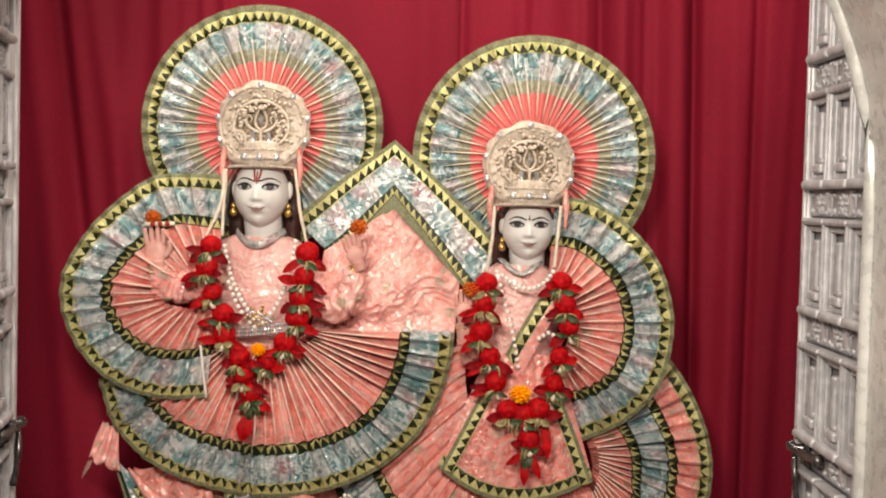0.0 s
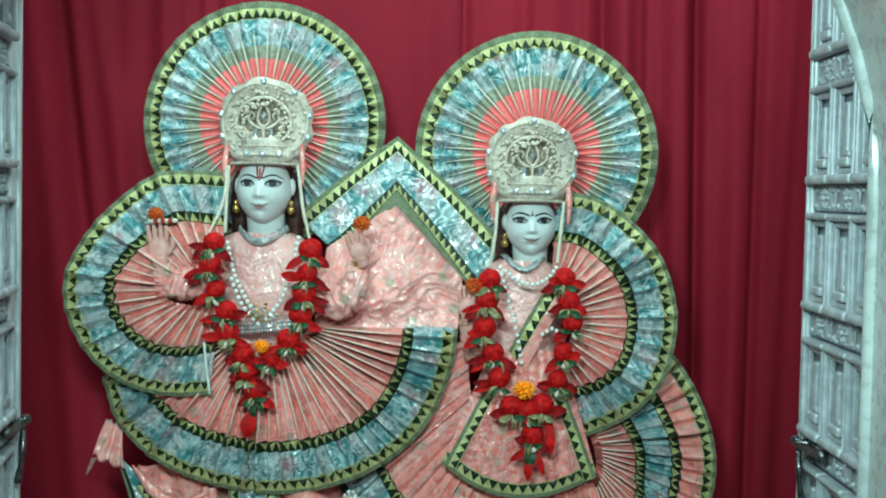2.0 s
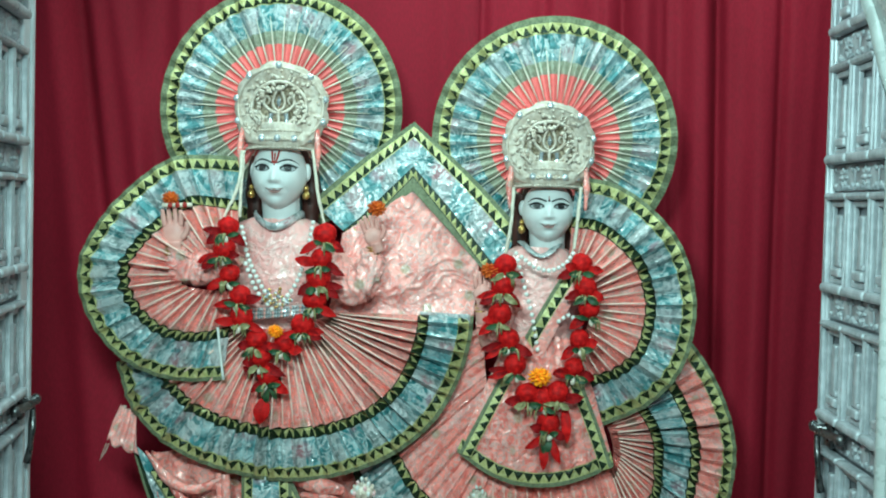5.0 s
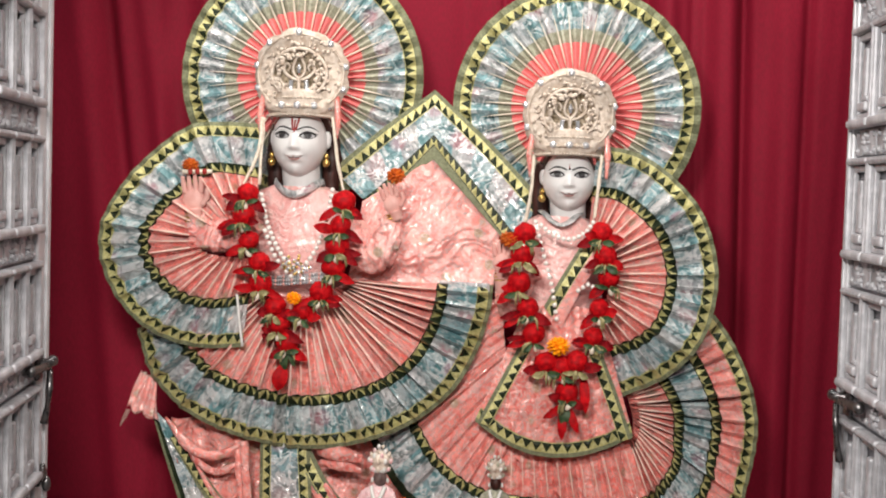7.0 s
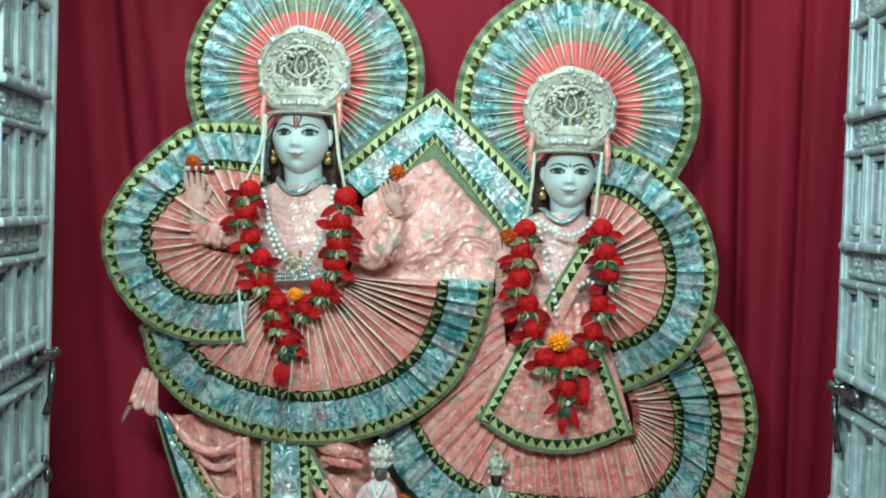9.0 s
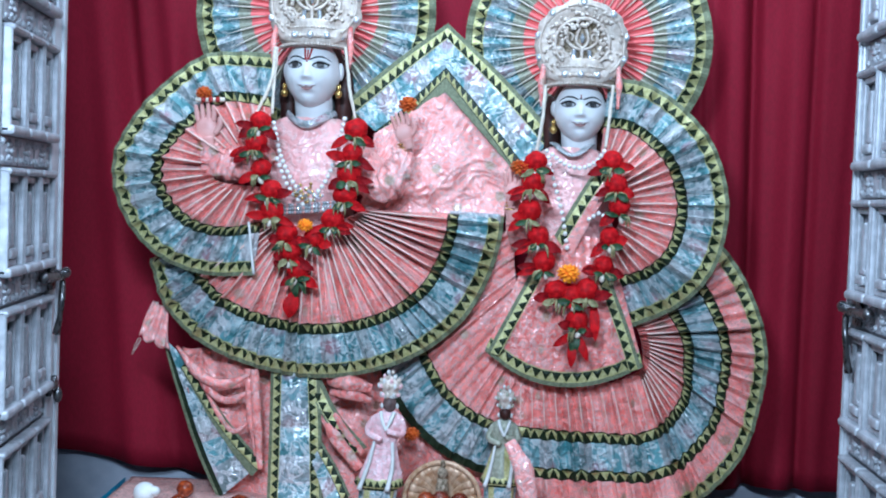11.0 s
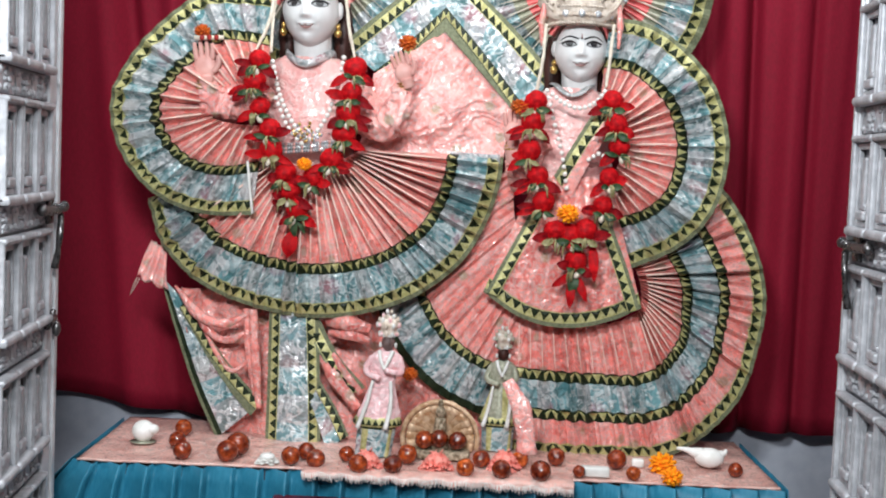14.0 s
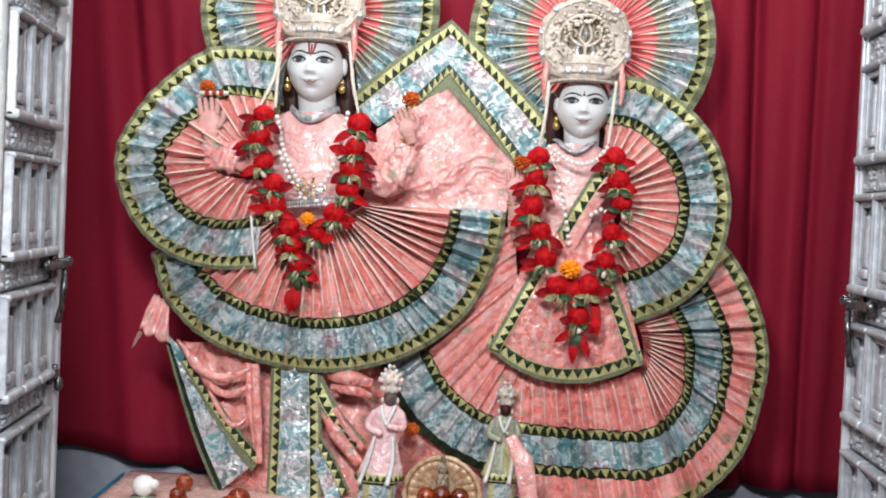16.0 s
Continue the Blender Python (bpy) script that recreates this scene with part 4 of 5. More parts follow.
# the goddess's skirt
ob = garment("skirt_fan", "huge pleated coral skirt with teal and rose bands", "skirt")
HEM = (NETB, OUT, ("rose_band", 0.056, (ROSE, CORAL), "rose brocade hem", None), INB,
       ("brocade_band", 0.066, (TEAL, TEAL, MAUVE), "teal brocade band", None), ("upper_border", 0.027, (DARK,), "dark green ribbon with gold triangles", TEETH_IN), ("pleats", None, (CORAL,), "coral silk pleats", None))
pleated(ob, [(0.297, 2.955, 1.218), (0.318, 2.955, 1.185), (0.328, 2.955, 1.150), (0.330, 2.953, 1.120), (0.322, 2.950, 1.092)],
        [(0.497, 3.030, 1.417), (0.559, 3.025, 1.337), (0.607, 3.020, 1.241), (0.630, 3.010, 1.139), (0.620, 3.000, 1.034), (0.582, 2.985, 0.904), (0.508, 2.970, 0.814), (0.430, 2.960, 0.758)],
        21, HEM, 0.034, 0.0, 0.65, 0.7, 8, 0.0, 0.0026)
pleated(ob, [(0.322, 2.950, 1.092), (0.262, 2.947, 1.066), (0.180, 2.945, 1.058), (0.092, 2.945, 1.061), (0.010, 2.950, 1.090)],
        [(0.430, 2.960, 0.758), (0.370, 2.955, 0.742), (0.270, 2.950, 0.738), (0.108, 2.945, 0.737), (-0.001, 2.945, 0.742)],
        12, HEM, 0.024, 0.0, 0.8, 0.7, 21, 0.0, 0.0014)
ob = garment("skirt_side_fan", "side fall of the goddess's pleated coral skirt with teal hem", "skirt")
pleated(ob, [(0.030, 2.975, 1.430), (0.020, 2.962, 1.345), (0.038, 2.950, 1.226), (0.049, 2.945, 1.133), (0.080, 2.945, 1.040)],
        [(-0.280, 3.010, 1.250), (-0.306, 3.000, 1.111), (-0.262, 2.995, 0.988), (-0.174, 2.985, 0.890), (-0.061, 2.975, 0.832), (0.071, 2.965, 0.803)],
        18, (("border", 0.021, (DARK,), "dark green ribbon", None), ("brocade_band", 0.088, (TEAL, MAUVE), "teal brocade hem", None), INB, ("pleats", None, (CORAL, ROSE), "coral silk pleats", None)), 0.024, 0.0, 0.6, 0.5, 9)

ob = garment("apron", "coral brocade apron panel edged with green ribbon", "apron")
pleated(ob, [(0.240, 2.912, 1.400), (0.151, 2.890, 1.410), (0.070, 2.912, 1.400)],
        [(0.329, 2.905, 1.109), (0.268, 2.895, 1.080), (0.191, 2.885, 1.059), (0.106, 2.885, 1.059), (0.032, 2.895, 1.082), (-0.040, 2.905, 1.129)],
        9, (("net_edge", 0.010, (NET,), "crisp olive net edging", None), OUT, ("field", None, (CORAL,), "coral brocade field", None)), 0.008, 0.01, 0.5, 0.5, 10)
for o, c, s in (([(-0.034, 2.892, 1.129), (0.013, 2.890, 1.223), (0.062, 2.892, 1.320)], [(0.001, 2.886, 1.121), (0.046, 2.886, 1.215), (0.091, 2.888, 1.316)], 11),
                ([(0.240, 2.892, 1.323), (0.285, 2.890, 1.216), (0.325, 2.892, 1.107)], [(0.212, 2.886, 1.317), (0.254, 2.884, 1.210), (0.294, 2.884, 1.099)], 12)):
    pleated(ob, c, o, 4, (("side_net", 0.009, (NET,), "crisp olive net edging", None), ("side_border", 0.021, (GOLD,), "gold ribbon with dark green triangles", TEETH)), 0.002, 0, 0.4, 0.5, s)

# sash across the goddess's breast
ob = garment("sash", "slanting ribbon-edged coral sash across the goddess's breast", "sash")
pleated(ob, [(0.259, 2.878, 1.553), (0.202, 2.872, 1.460), (0.152, 2.878, 1.358)], [(0.216, 2.882, 1.589), (0.162, 2.876, 1.498), (0.112, 2.882, 1.406)],
        5, (("net_edge", 0.009, (NET,), "olive net edging", None), ("border", 0.022, (GOLD,), "gold ribbon with dark green triangles", TEETH), ("field", None, (ROSE,), "coral silk field", None)), 0.004, 0.006, 0.5, 0.6, 13)

# the god's lower garment
ob = garment("dhoti", "draped coral lower garment with teal brocade panels reaching the table", "dress")
bm = bmesh.new()
a, b = Vector((-0.780, 2.975, 1.097)), Vector((0.008, 3.050, 1.079))
c, d = Vector((-0.688, 2.945, 0.742)), Vector((0.067, 3.000, 0.725))
grid = []
for i in range(91):
    u = i / 90
    row = []
    for j in range(31):
        v = j / 30
        p = a.lerp(b, u).lerp(c.lerp(d, u), v)
        row.append(p + Vector((0, -0.019 * math.sin(u * 38 + 6 * v + 1.5 * math.sin(u * 9)) * (1 - 0.3 * v) - 0.014 * noise.noise(Vector((u * 7, v * 5, 7))) - 0.020 * math.sin(26 * v - 9 * abs(u - 0.16) * 4) * max(0.0, 1 - u / 0.36) * max(0.0, 1 - v / 0.8) - 0.02 * math.sin(math.pi * v) + 0.055 * max(0.0, (u - 0.45) / 0.55) ** 0.7, 0)))
    grid.append(row)
sheet(bm, grid, None, 0.003)
part("under_cloth", bm, CORAL, ob, "draped coral silk")
for name, o, c, bands, n, s in (
        ("left", [(-0.829, 2.950, 1.125), (-0.783, 2.935, 0.997), (-0.731, 2.925, 0.863), (-0.668, 2.910, 0.741)], [(-0.762, 2.940, 1.067), (-0.685, 2.920, 0.963), (-0.618, 2.910, 0.885), (-0.562, 2.900, 0.835)],
         (("net_edge", 0.008, (NET,), "olive net edging", None), ("border", 0.012, (DARK,), "dark green ribbon", None), ("panel", None, (TEAL, MAUVE), "teal brocade fall", None)), 6, 14),
        ("left", [(-0.755, 2.930, 1.071), (-0.679, 2.912, 0.970), (-0.611, 2.902, 0.893), (-0.552, 2.892, 0.840)], [(-0.773, 2.930, 1.051), (-0.701, 2.912, 0.947), (-0.637, 2.902, 0.864), (-0.582, 2.892, 0.805)],
         (("net_edge", 0.006, (NET,), "olive net edging", None), ("border", 0.020, (DARK,), "dark green ribbon with gold triangles", TEETH_IN), ("rest", None, (NET,), "olive net", None)), 6, 15),
        ("mid", [(-0.549, 2.915, 1.053), (-0.546, 2.905, 0.890), (-0.545, 2.895, 0.726)], [(-0.486, 2.900, 1.058), (-0.479, 2.890, 0.896), (-0.473, 2.880, 0.729)],
         (("net_edge", 0.008, (NET,), "olive net edging", None), ("border", 0.021, (GOLD,), "gold ribbon with dark green triangles", TEETH), ("panel", None, (TEAL, MAUVE), "teal brocade panel", None)), 5, 16),
        ("mid", [(-0.410, 2.895, 0.729), (-0.419, 2.905, 0.897), (-0.431, 2.915, 1.059)], [(-0.476, 2.880, 0.728), (-0.482, 2.890, 0.896), (-0.488, 2.900, 1.058)],
         (("net_edge", 0.008, (NET,), "olive net edging", None), ("border", 0.021, (GOLD,), "gold ribbon with dark green triangles", TEETH), ("panel", None, (TEAL, MAUVE), "teal brocade panel", None)), 5, 17),
        ("right", [(-0.311, 2.915, 0.885), (-0.380, 2.915, 0.960), (-0.431, 2.920, 1.048)], [(-0.345, 2.905, 0.868), (-0.408, 2.905, 0.940), (-0.462, 2.910, 1.030)],
         (("net_edge", 0.010, (NET,), "olive net edging", None), ("border", 0.022, (GOLD,), "gold ribbon with dark green triangles", TEETH), ("panel", None, (NET,), "olive net", None)), 4, 18),
        ("low", [(-0.345, 2.900, 0.770), (-0.378, 2.900, 0.835), (-0.418, 2.905, 0.895)], [(-0.395, 2.885, 0.735), (-0.415, 2.890, 0.790), (-0.440, 2.895, 0.850)],
         (("net_edge", 0.006, (NET,), "olive net edging", None), ("border", 0.018, (DARK,), "dark green ribbon with gold triangles", TEETH_IN), ("panel", None, (TEAL, MAUVE), "teal brocade fall", None)), 4, 19)):
    pleated(ob, c, o, n, bands, 0.005, 0.0, 0.5, 0.6, s)
# swags gathered under the hem, and rolled lengths of the same silk
rolls = [([(-0.780, 2.915, 1.105), (-0.715, 2.898, 1.040), (-0.650, 2.892, 1.024), (-0.578, 2.900, 1.058)], [0.003, 0.013, 0.011, 0.003]),
         ([(-0.745, 2.915, 1.068), (-0.690, 2.902, 1.000), (-0.640, 2.898, 0.985), (-0.576, 2.902, 1.020)], [0.002, 0.009, 0.009, 0.002]),
         ([(-0.715, 2.915, 1.015), (-0.655, 2.906, 0.925), (-0.620, 2.902, 0.912), (-0.574, 2.905, 0.960)], [0.002, 0.006, 0.006, 0.002])]
rolls += [([(-0.584, 2.895, 1.060), (-0.572, 2.885, 0.940), (-0.562, 2.890, 0.825)], [0.010, 0.012, 0.006]),
          ([(-0.604, 2.905, 1.060), (-0.588, 2.895, 0.940), (-0.570, 2.900, 0.835)], [0.008, 0.010, 0.005]),
          ([(-0.440, 2.935, 0.985), (-0.385, 2.905, 0.905), (-0.325, 2.905, 0.835)], [0.010, 0.016, 0.012]),
          ([(-0.425, 2.935, 1.005), (-0.370, 2.910, 0.930), (-0.320, 2.915, 0.870)], [0.006, 0.010, 0.008]),
          ([(-0.410, 2.925, 1.040), (-0.360, 2.905, 1.038), (-0.305, 2.915, 1.026)], [0.012, 0.020, 0.010]),
          ([(-0.405, 2.925, 1.010), (-0.350, 2.905, 1.008), (-0.305, 2.915, 0.998)], [0.008, 0.013, 0.008])]
for pts, radii in rolls:
    bm = bmesh.new()
    tube(bm, pts, radii, 36, 16, 0, 0.75, 0.25)
    part("silk_roll", bm, CORAL, ob, "rolled fold of coral silk")
bm = bmesh.new()
a, b = Vector((-0.853, 2.955, 1.210)), Vector((-0.816, 2.950, 1.187))
c, d = Vector((-0.881, 2.930, 1.123)), Vector((-0.800, 2.925, 1.091))
grid = [[a.lerp(b, i / 14).lerp(c.lerp(d, i / 14), j / 12) + Vector((0, -0.010 * math.sin(i * 1.3 + j * 0.3) - 0.006 * noise.noise(Vector((i * 0.4, j * 0.4, 3))), 0.006 * math.sin(i * 1.1) * j / 12)) for j in range(13)] for i in range(15)]
sheet(bm, grid, None, 0.004)
part("knot", bm, ROSE, ob, "loose knotted end of coral cloth")
bm = bmesh.new()
rnd = random.Random(8)
x0, z0 = -0.858, 1.119
for k in range(3):
    tube(bm, [(x0 + 0.004 * k - 0.02, 2.925, z0), (x0 + 0.004 * k - 0.026, 2.92, z0 - 0.015), (x0 + 0.004 * k - 0.03 + rnd.uniform(-0.008, 0.008), 2.92, z0 - 0.03 - rnd.uniform(0, 0.012))], [0.0006] * 3, 4, 4)
part("frayed_edge", bm, PIPING, ob, "frayed threads")


# ---- crowns ----
def crown(cx, zr, y, k, label):
    """A tall gilt crown: its rim at height zr, its front at y; k scales it."""
    ob = empty("crown", label, "crown")

    def bow(x):
        return y + 0.020 + 3.2 * x * x / k

    bm = bmesh.new()
    grid = []
    for i in range(33):
        a = radians(-100 + 200 * i / 32)
        row = []
        for j in range(9):
            f = j / 8
            r = (0.080 + 0.006 * f + 0.003 * math.sin(f * math.pi)) * k
            row.append((cx + r * math.sin(a), y + 0.083 * k - r * math.cos(a), zr + (0.004 * math.cos(a) - 0.004) + (0.050 + 0.014 * max(0, math.cos(a))) * k * f))
        grid.append(row)
    sheet(bm, grid, None, 0.006)
    part("headband", bm, CROWN, ob, "pale gilt headband")
    bm = bmesh.new()
    outline = []
    for i in range(73):
        a = radians(-90 + 360 * i / 72)
        r = (0.102 + 0.006 * abs(math.sin(a * 6.5)) + 0.010 * math.exp(-((a - math.pi / 2) / 0.22) ** 2)) * k
        ca, sa = math.cos(a), math.sin(a)
        outline.append((r * math.copysign(abs(ca) ** 0.75, ca) * 1.05, 0.100 * k + r * math.copysign(abs(sa) ** 0.85, sa) * 0.92))
    rings = []
    for f, dy in ((1.0, 0.010), (1.0, 0.0), (0.95, -0.006), (0.80, -0.007), (0.74, -0.002), (0.60, -0.002), (0.57, 0.003), (0.02, 0.004)):
        rings.append([(cx + x * f, bow(x * f) + dy * k - 0.012, zr + 0.1 * k + (z - 0.1 * k) * f) for x, z in outline])
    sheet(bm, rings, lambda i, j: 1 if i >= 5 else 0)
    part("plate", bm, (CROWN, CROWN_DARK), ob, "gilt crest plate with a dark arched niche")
    for rad, th, mat, name in ((0.098, 0.0035, CROWN, "crest_rim"), (0.062, 0.0045, CROWN, "niche_rim")):
        bm = bmesh.new()
        pts = [(rad * k * math.cos(a) * 1.03, 0.1 * k + rad * k * math.sin(a) * 0.93) for a in [radians(-48 + 276 * i / 24) for i in range(25)]]
        tube(bm, [(cx + x, bow(x) - 0.020, zr + z) for x, z in pts], [th * k] * 3, 60, 8, 0, 1, 0.25)
        part(name, bm, mat, ob)
    # relief inside the niche: the outline of a flame between curling stems
    bm = bmesh.new()

    def lay(pts, radii, mat=0):
        tube(bm, [(cx + x * k, bow(x * k) - 0.013, zr + z * k) for x, z in pts], [r * k for r in radii], 20, 8, mat, 0.8, 0.2)
    lay(((0, 0.088), (-0.012, 0.100), (-0.013, 0.118), (0, 0.150)), (0.003, 0.0035, 0.0035, 0.002))
    lay(((0, 0.088), (0.012, 0.100), (0.013, 0.118), (0, 0.150)), (0.003, 0.0035, 0.0035, 0.002))
    lay(((0, 0.100), (0, 0.112), (0, 0.124)), (0.002, 0.006, 0.001), 1)
    lay(((0, 0.050), (0, 0.070), (0, 0.090)), (0.006, 0.0035, 0.005))
    for s in (-1, 1):
        lay(((s * 0.004, 0.085), (s * 0.022, 0.092), (s * 0.036, 0.108), (s * 0.030, 0.124), (s * 0.021, 0.116), (s * 0.026, 0.106)), (0.003, 0.004, 0.004, 0.003, 0.002))
        lay(((s * 0.010, 0.060), (s * 0.028, 0.066), (s * 0.045, 0.084), (s * 0.050, 0.104), (s * 0.043, 0.112)), (0.003, 0.004, 0.004, 0.003))
        lay(((s * 0.016, 0.056), (s * 0.019, 0.070), (s * 0.017, 0.084)), (0.0055, 0.005, 0.0055), 1)
        lay(((s * 0.034, 0.054), (s * 0.037, 0.066), (s * 0.033, 0.078)), (0.004, 0.0045, 0.003))
        for t in range(6):
            a = radians(12 + 15 * t)
            blob(bm, (cx + s * 0.053 * k * math.cos(a), bow(0.05) - 0.010, zr + 0.1 * k + 0.050 * k * math.sin(a)), (0.0045 * k, 0.004, 0.0035 * k), 8, 6)
    part("relief", bm, (CROWN, JEWEL), ob, "worn gilt scroll relief")
    bm = bmesh.new()
    rnd = random.Random(4)
    for t in range(120):
        a = rnd.uniform(radians(-48), radians(228))
        r = rnd.choice((rnd.uniform(0.064, 0.100), rnd.uniform(0.040, 0.058))) * k
        x = r * math.cos(a) * 1.03
        blob(bm, (cx + x, bow(x) - 0.0215, zr + 0.1 * k + r * math.sin(a) * 0.93), (rnd.uniform(0.003, 0.006), 0.004, rnd.uniform(0.003, 0.007)), 6, 4, 0, Matrix.Rotation(rnd.uniform(0, 3), 3, "Y"))
    for t in range(34):
        a = radians(-78 + 156 * t / 33)
        for f, rr in ((0.10, 0.0035), (0.5, 0.0055 if t % 2 else 0.004), (0.92, 0.0035)):
            r = 0.087 * k
            blob(bm, (cx + r * math.sin(a), y + 0.083 * k - r * math.cos(a), zr + 0.048 * k * f + 0.004 * math.cos(a) - 0.004), (rr, rr, rr), 6, 4)
    tagged(part("filigree", bm, CROWN, ob, "beaded gilt filigree"), kind="stuff")
    first = None
    for a in (-20, 12, 48, 90, 132, 168, 200):
        x, z = 0.103 * k * math.cos(radians(a)) * 1.04, 0.1 * k + 0.103 * k * math.sin(radians(a)) * 0.93
        m = Matrix.Translation((cx + x, bow(x) - 0.022, zr + z))
        if first is None:
            bm = bmesh.new()
            blob(bm, (0, 0, 0), (0.0085 * k, 0.005, 0.0085 * k), 10, 8)
            first = part("rhinestone", bm, JEWEL, ob)
            first.matrix_basis = m
        else:
            twin(first, m)
    for t in range(5):
        a = radians(-50 + 25 * t)
        r = 0.090 * k
        twin(first, Matrix.Translation((cx + r * math.sin(a), y + 0.083 * k - r * math.cos(a), zr + 0.026 * k)))
    for s in (-1, 1):
        bm = bmesh.new()
        tube(bm, [(cx + s * 0.088 * k, y + 0.03, zr + 0.05 * k), (cx + s * 0.092 * k, y + 0.02, zr), (cx + s * 0.090 * k, y + 0.02, zr - 0.05)], [0.006, 0.008, 0.003], 12, 8, 0, 1, 0.3)
        part("tassel", bm, CORAL, ob, "coral thread tassel")
    return ob


crown(-0.475, 1.828, 2.895, 1.0, "tall pale gilt crown with arched crest and rhinestones")
crown(0.158, 1.753, 2.885, 0.97, "pale gilt crown with round crest niche on the goddess")


# ---- strings and necklaces ----
def pearls(name, label, runs, r, category="necklace", pendant=None):
    ob = empty(name, label, category)
    first = None
    for pts, n in runs:
        for p in spline(pts, n):
            if first is None:
                bm = bmesh.new()
                blob(bm, (0, 0, 0), (r, r, r), 10, 8)
                first = part("pearl", bm, PEARL, ob)
                first.matrix_basis = Matrix.Translation(p)
            else:
                twin(first, Matrix.Translation(p))
    if pendant:
        bm = bmesh.new()
        rnd = random.Random(2)
        x, y, z = pendant
        for t in range(46):
            a, q = rnd.uniform(0, 6.28), rnd.uniform(0, 1) ** 0.5
            blob(bm, (x + 0.034 * q * math.cos(a), y - 0.006 * (1 - q), z + 0.022 * q * math.sin(a)), (0.0045, 0.004, 0.0045), 6, 5, t % 2)
        part("pendant", bm, (JEWEL, BRASS), ob, "cluster pendant of stones")
    return ob


pearls("necklace", "double V-shaped white pearl necklace with stone pendant", (
    ([(-0.552, 2.878, 1.644), (-0.534, 2.872, 1.574), (-0.503, 2.868, 1.511), (-0.467, 2.866, 1.467)], 15),
    ([(-0.385, 2.878, 1.659), (-0.399, 2.872, 1.580), (-0.423, 2.868, 1.513), (-0.457, 2.866, 1.467)], 15),
    ([(-0.540, 2.870, 1.560), (-0.512, 2.867, 1.498), (-0.475, 2.864, 1.457)], 8)), 0.0060, "necklace", (-0.461, 2.862, 1.484))
pearls("necklace", "pearl strings on the goddess's breast", (
    ([(0.087, 2.872, 1.600), (0.104, 2.868, 1.537), (0.127, 2.866, 1.459), (0.142, 2.866, 1.380)], 14),
    ([(0.100, 2.870, 1.592), (0.129, 2.866, 1.571), (0.166, 2.864, 1.563), (0.200, 2.868, 1.579), (0.218, 2.872, 1.603)], 12),
    ([(0.238, 2.868, 1.435), (0.215, 2.866, 1.461), (0.189, 2.864, 1.447)], 5)), 0.0056)
for label, runs in (("white pearl strings hanging from the crown's sides", (((-0.558, 2.895, 1.824), (-0.564, 2.890, 1.744), (-0.600, 2.890, 1.659)), ((-0.392, 2.895, 1.828), (-0.378, 2.890, 1.736), (-0.359, 2.890, 1.646)), ((-0.554, 2.900, 1.824), (-0.560, 2.900, 1.731), (-0.562, 2.900, 1.667)))),
                    ("cream pearl strings hanging beside the goddess's face", (((0.078, 2.885, 1.752), (0.074, 2.880, 1.668), (0.063, 2.880, 1.599)), ((0.233, 2.885, 1.756), (0.227, 2.880, 1.684), (0.221, 2.880, 1.613))))):
    ob = empty("pearl_string", label, "ornament")
    for pts in runs:
        bm = bmesh.new()
        tube(bm, pts, [0.0036, 0.0045, 0.0036], 44, 8, 0, 1, 0.5)
        part("string", bm, PIPING, ob)

belt = empty("belt", "silver jewelled waist belt over the pink blouse", "belt")
bm = bmesh.new()
x0, z0 = -0.534, 1.433
x1, z1 = -0.391, 1.447
for t in range(22):
    f = t / 21
    for dz in (0, 0.009, 0.018):
        blob(bm, (x0 + (x1 - x0) * f, 2.885 - 0.022 * math.sin(math.pi * f), z0 + (z1 - z0) * f + dz), (0.0032, 0.003, 0.0042), 6, 5, t % 3 == 0)
part("rhinestone_band", bm, (JEWEL, SKIN), belt)
bm = bmesh.new()
tube(bm, [(x0, 2.892, z0 + 0.009), ((x0 + x1) / 2, 2.870, (z0 + z1) / 2 + 0.009), (x1, 2.892, z1 + 0.009)], [0.013] * 3, 20, 10, 0, 0.4)
part("strap", bm, MAUVE, belt, "silver brocade strap")


# ---- garlands ----
def rose_mesh(bm, r, seed):
    rnd = random.Random(seed)
    g = bmesh.ops.create_icosphere(bm, subdivisions=3, radius=r * 0.86)
    for v in g["verts"]:
        d = v.co.normalized()
        ang = math.atan2(d.x, d.z)
        ring = math.acos(max(-1, min(1, -d.y)))
        v.co *= 1.12 + 0.07 * math.sin(ring * 8 + ang * 3 + seed) + 0.08 * noise.noise(d * 4 + Vector((seed, 0, 0)))


def blade(bm, a, b, w, bend, mat=0):
    """A pointed petal or leaf from a to b, with a folded midrib."""
    a, b = Vector(a), Vector(b)
    d = b - a
    side = Vector((-d.z, 0, d.x)).normalized() * w
    n = 8
    rows = []
    for i in range(n + 1):
        f = i / n
        wd = math.sin(math.pi * min(1, f * 0.94 + 0.06)) ** 0.8
        p = a.lerp(b, f) + Vector((0, -bend * math.sin(math.pi * f), 0))
        rows.append([p - side * wd + Vector((0, -0.004 * wd, 0)), p, p + side * wd + Vector((0, -0.004 * wd, 0))])
    front = [[bm.verts.new(q) for q in r] for r in rows]
    rear = [[bm.verts.new(q + Vector((0, 0.0015, 0))) for q in r] for r in rows]
    for gset in (front, rear):
        for i in range(n):
            for j in range(2):
                f = bm.faces.new((gset[i][j], gset[i + 1][j], gset[i + 1][j + 1], gset[i][j + 1]))
                f.material_index = mat


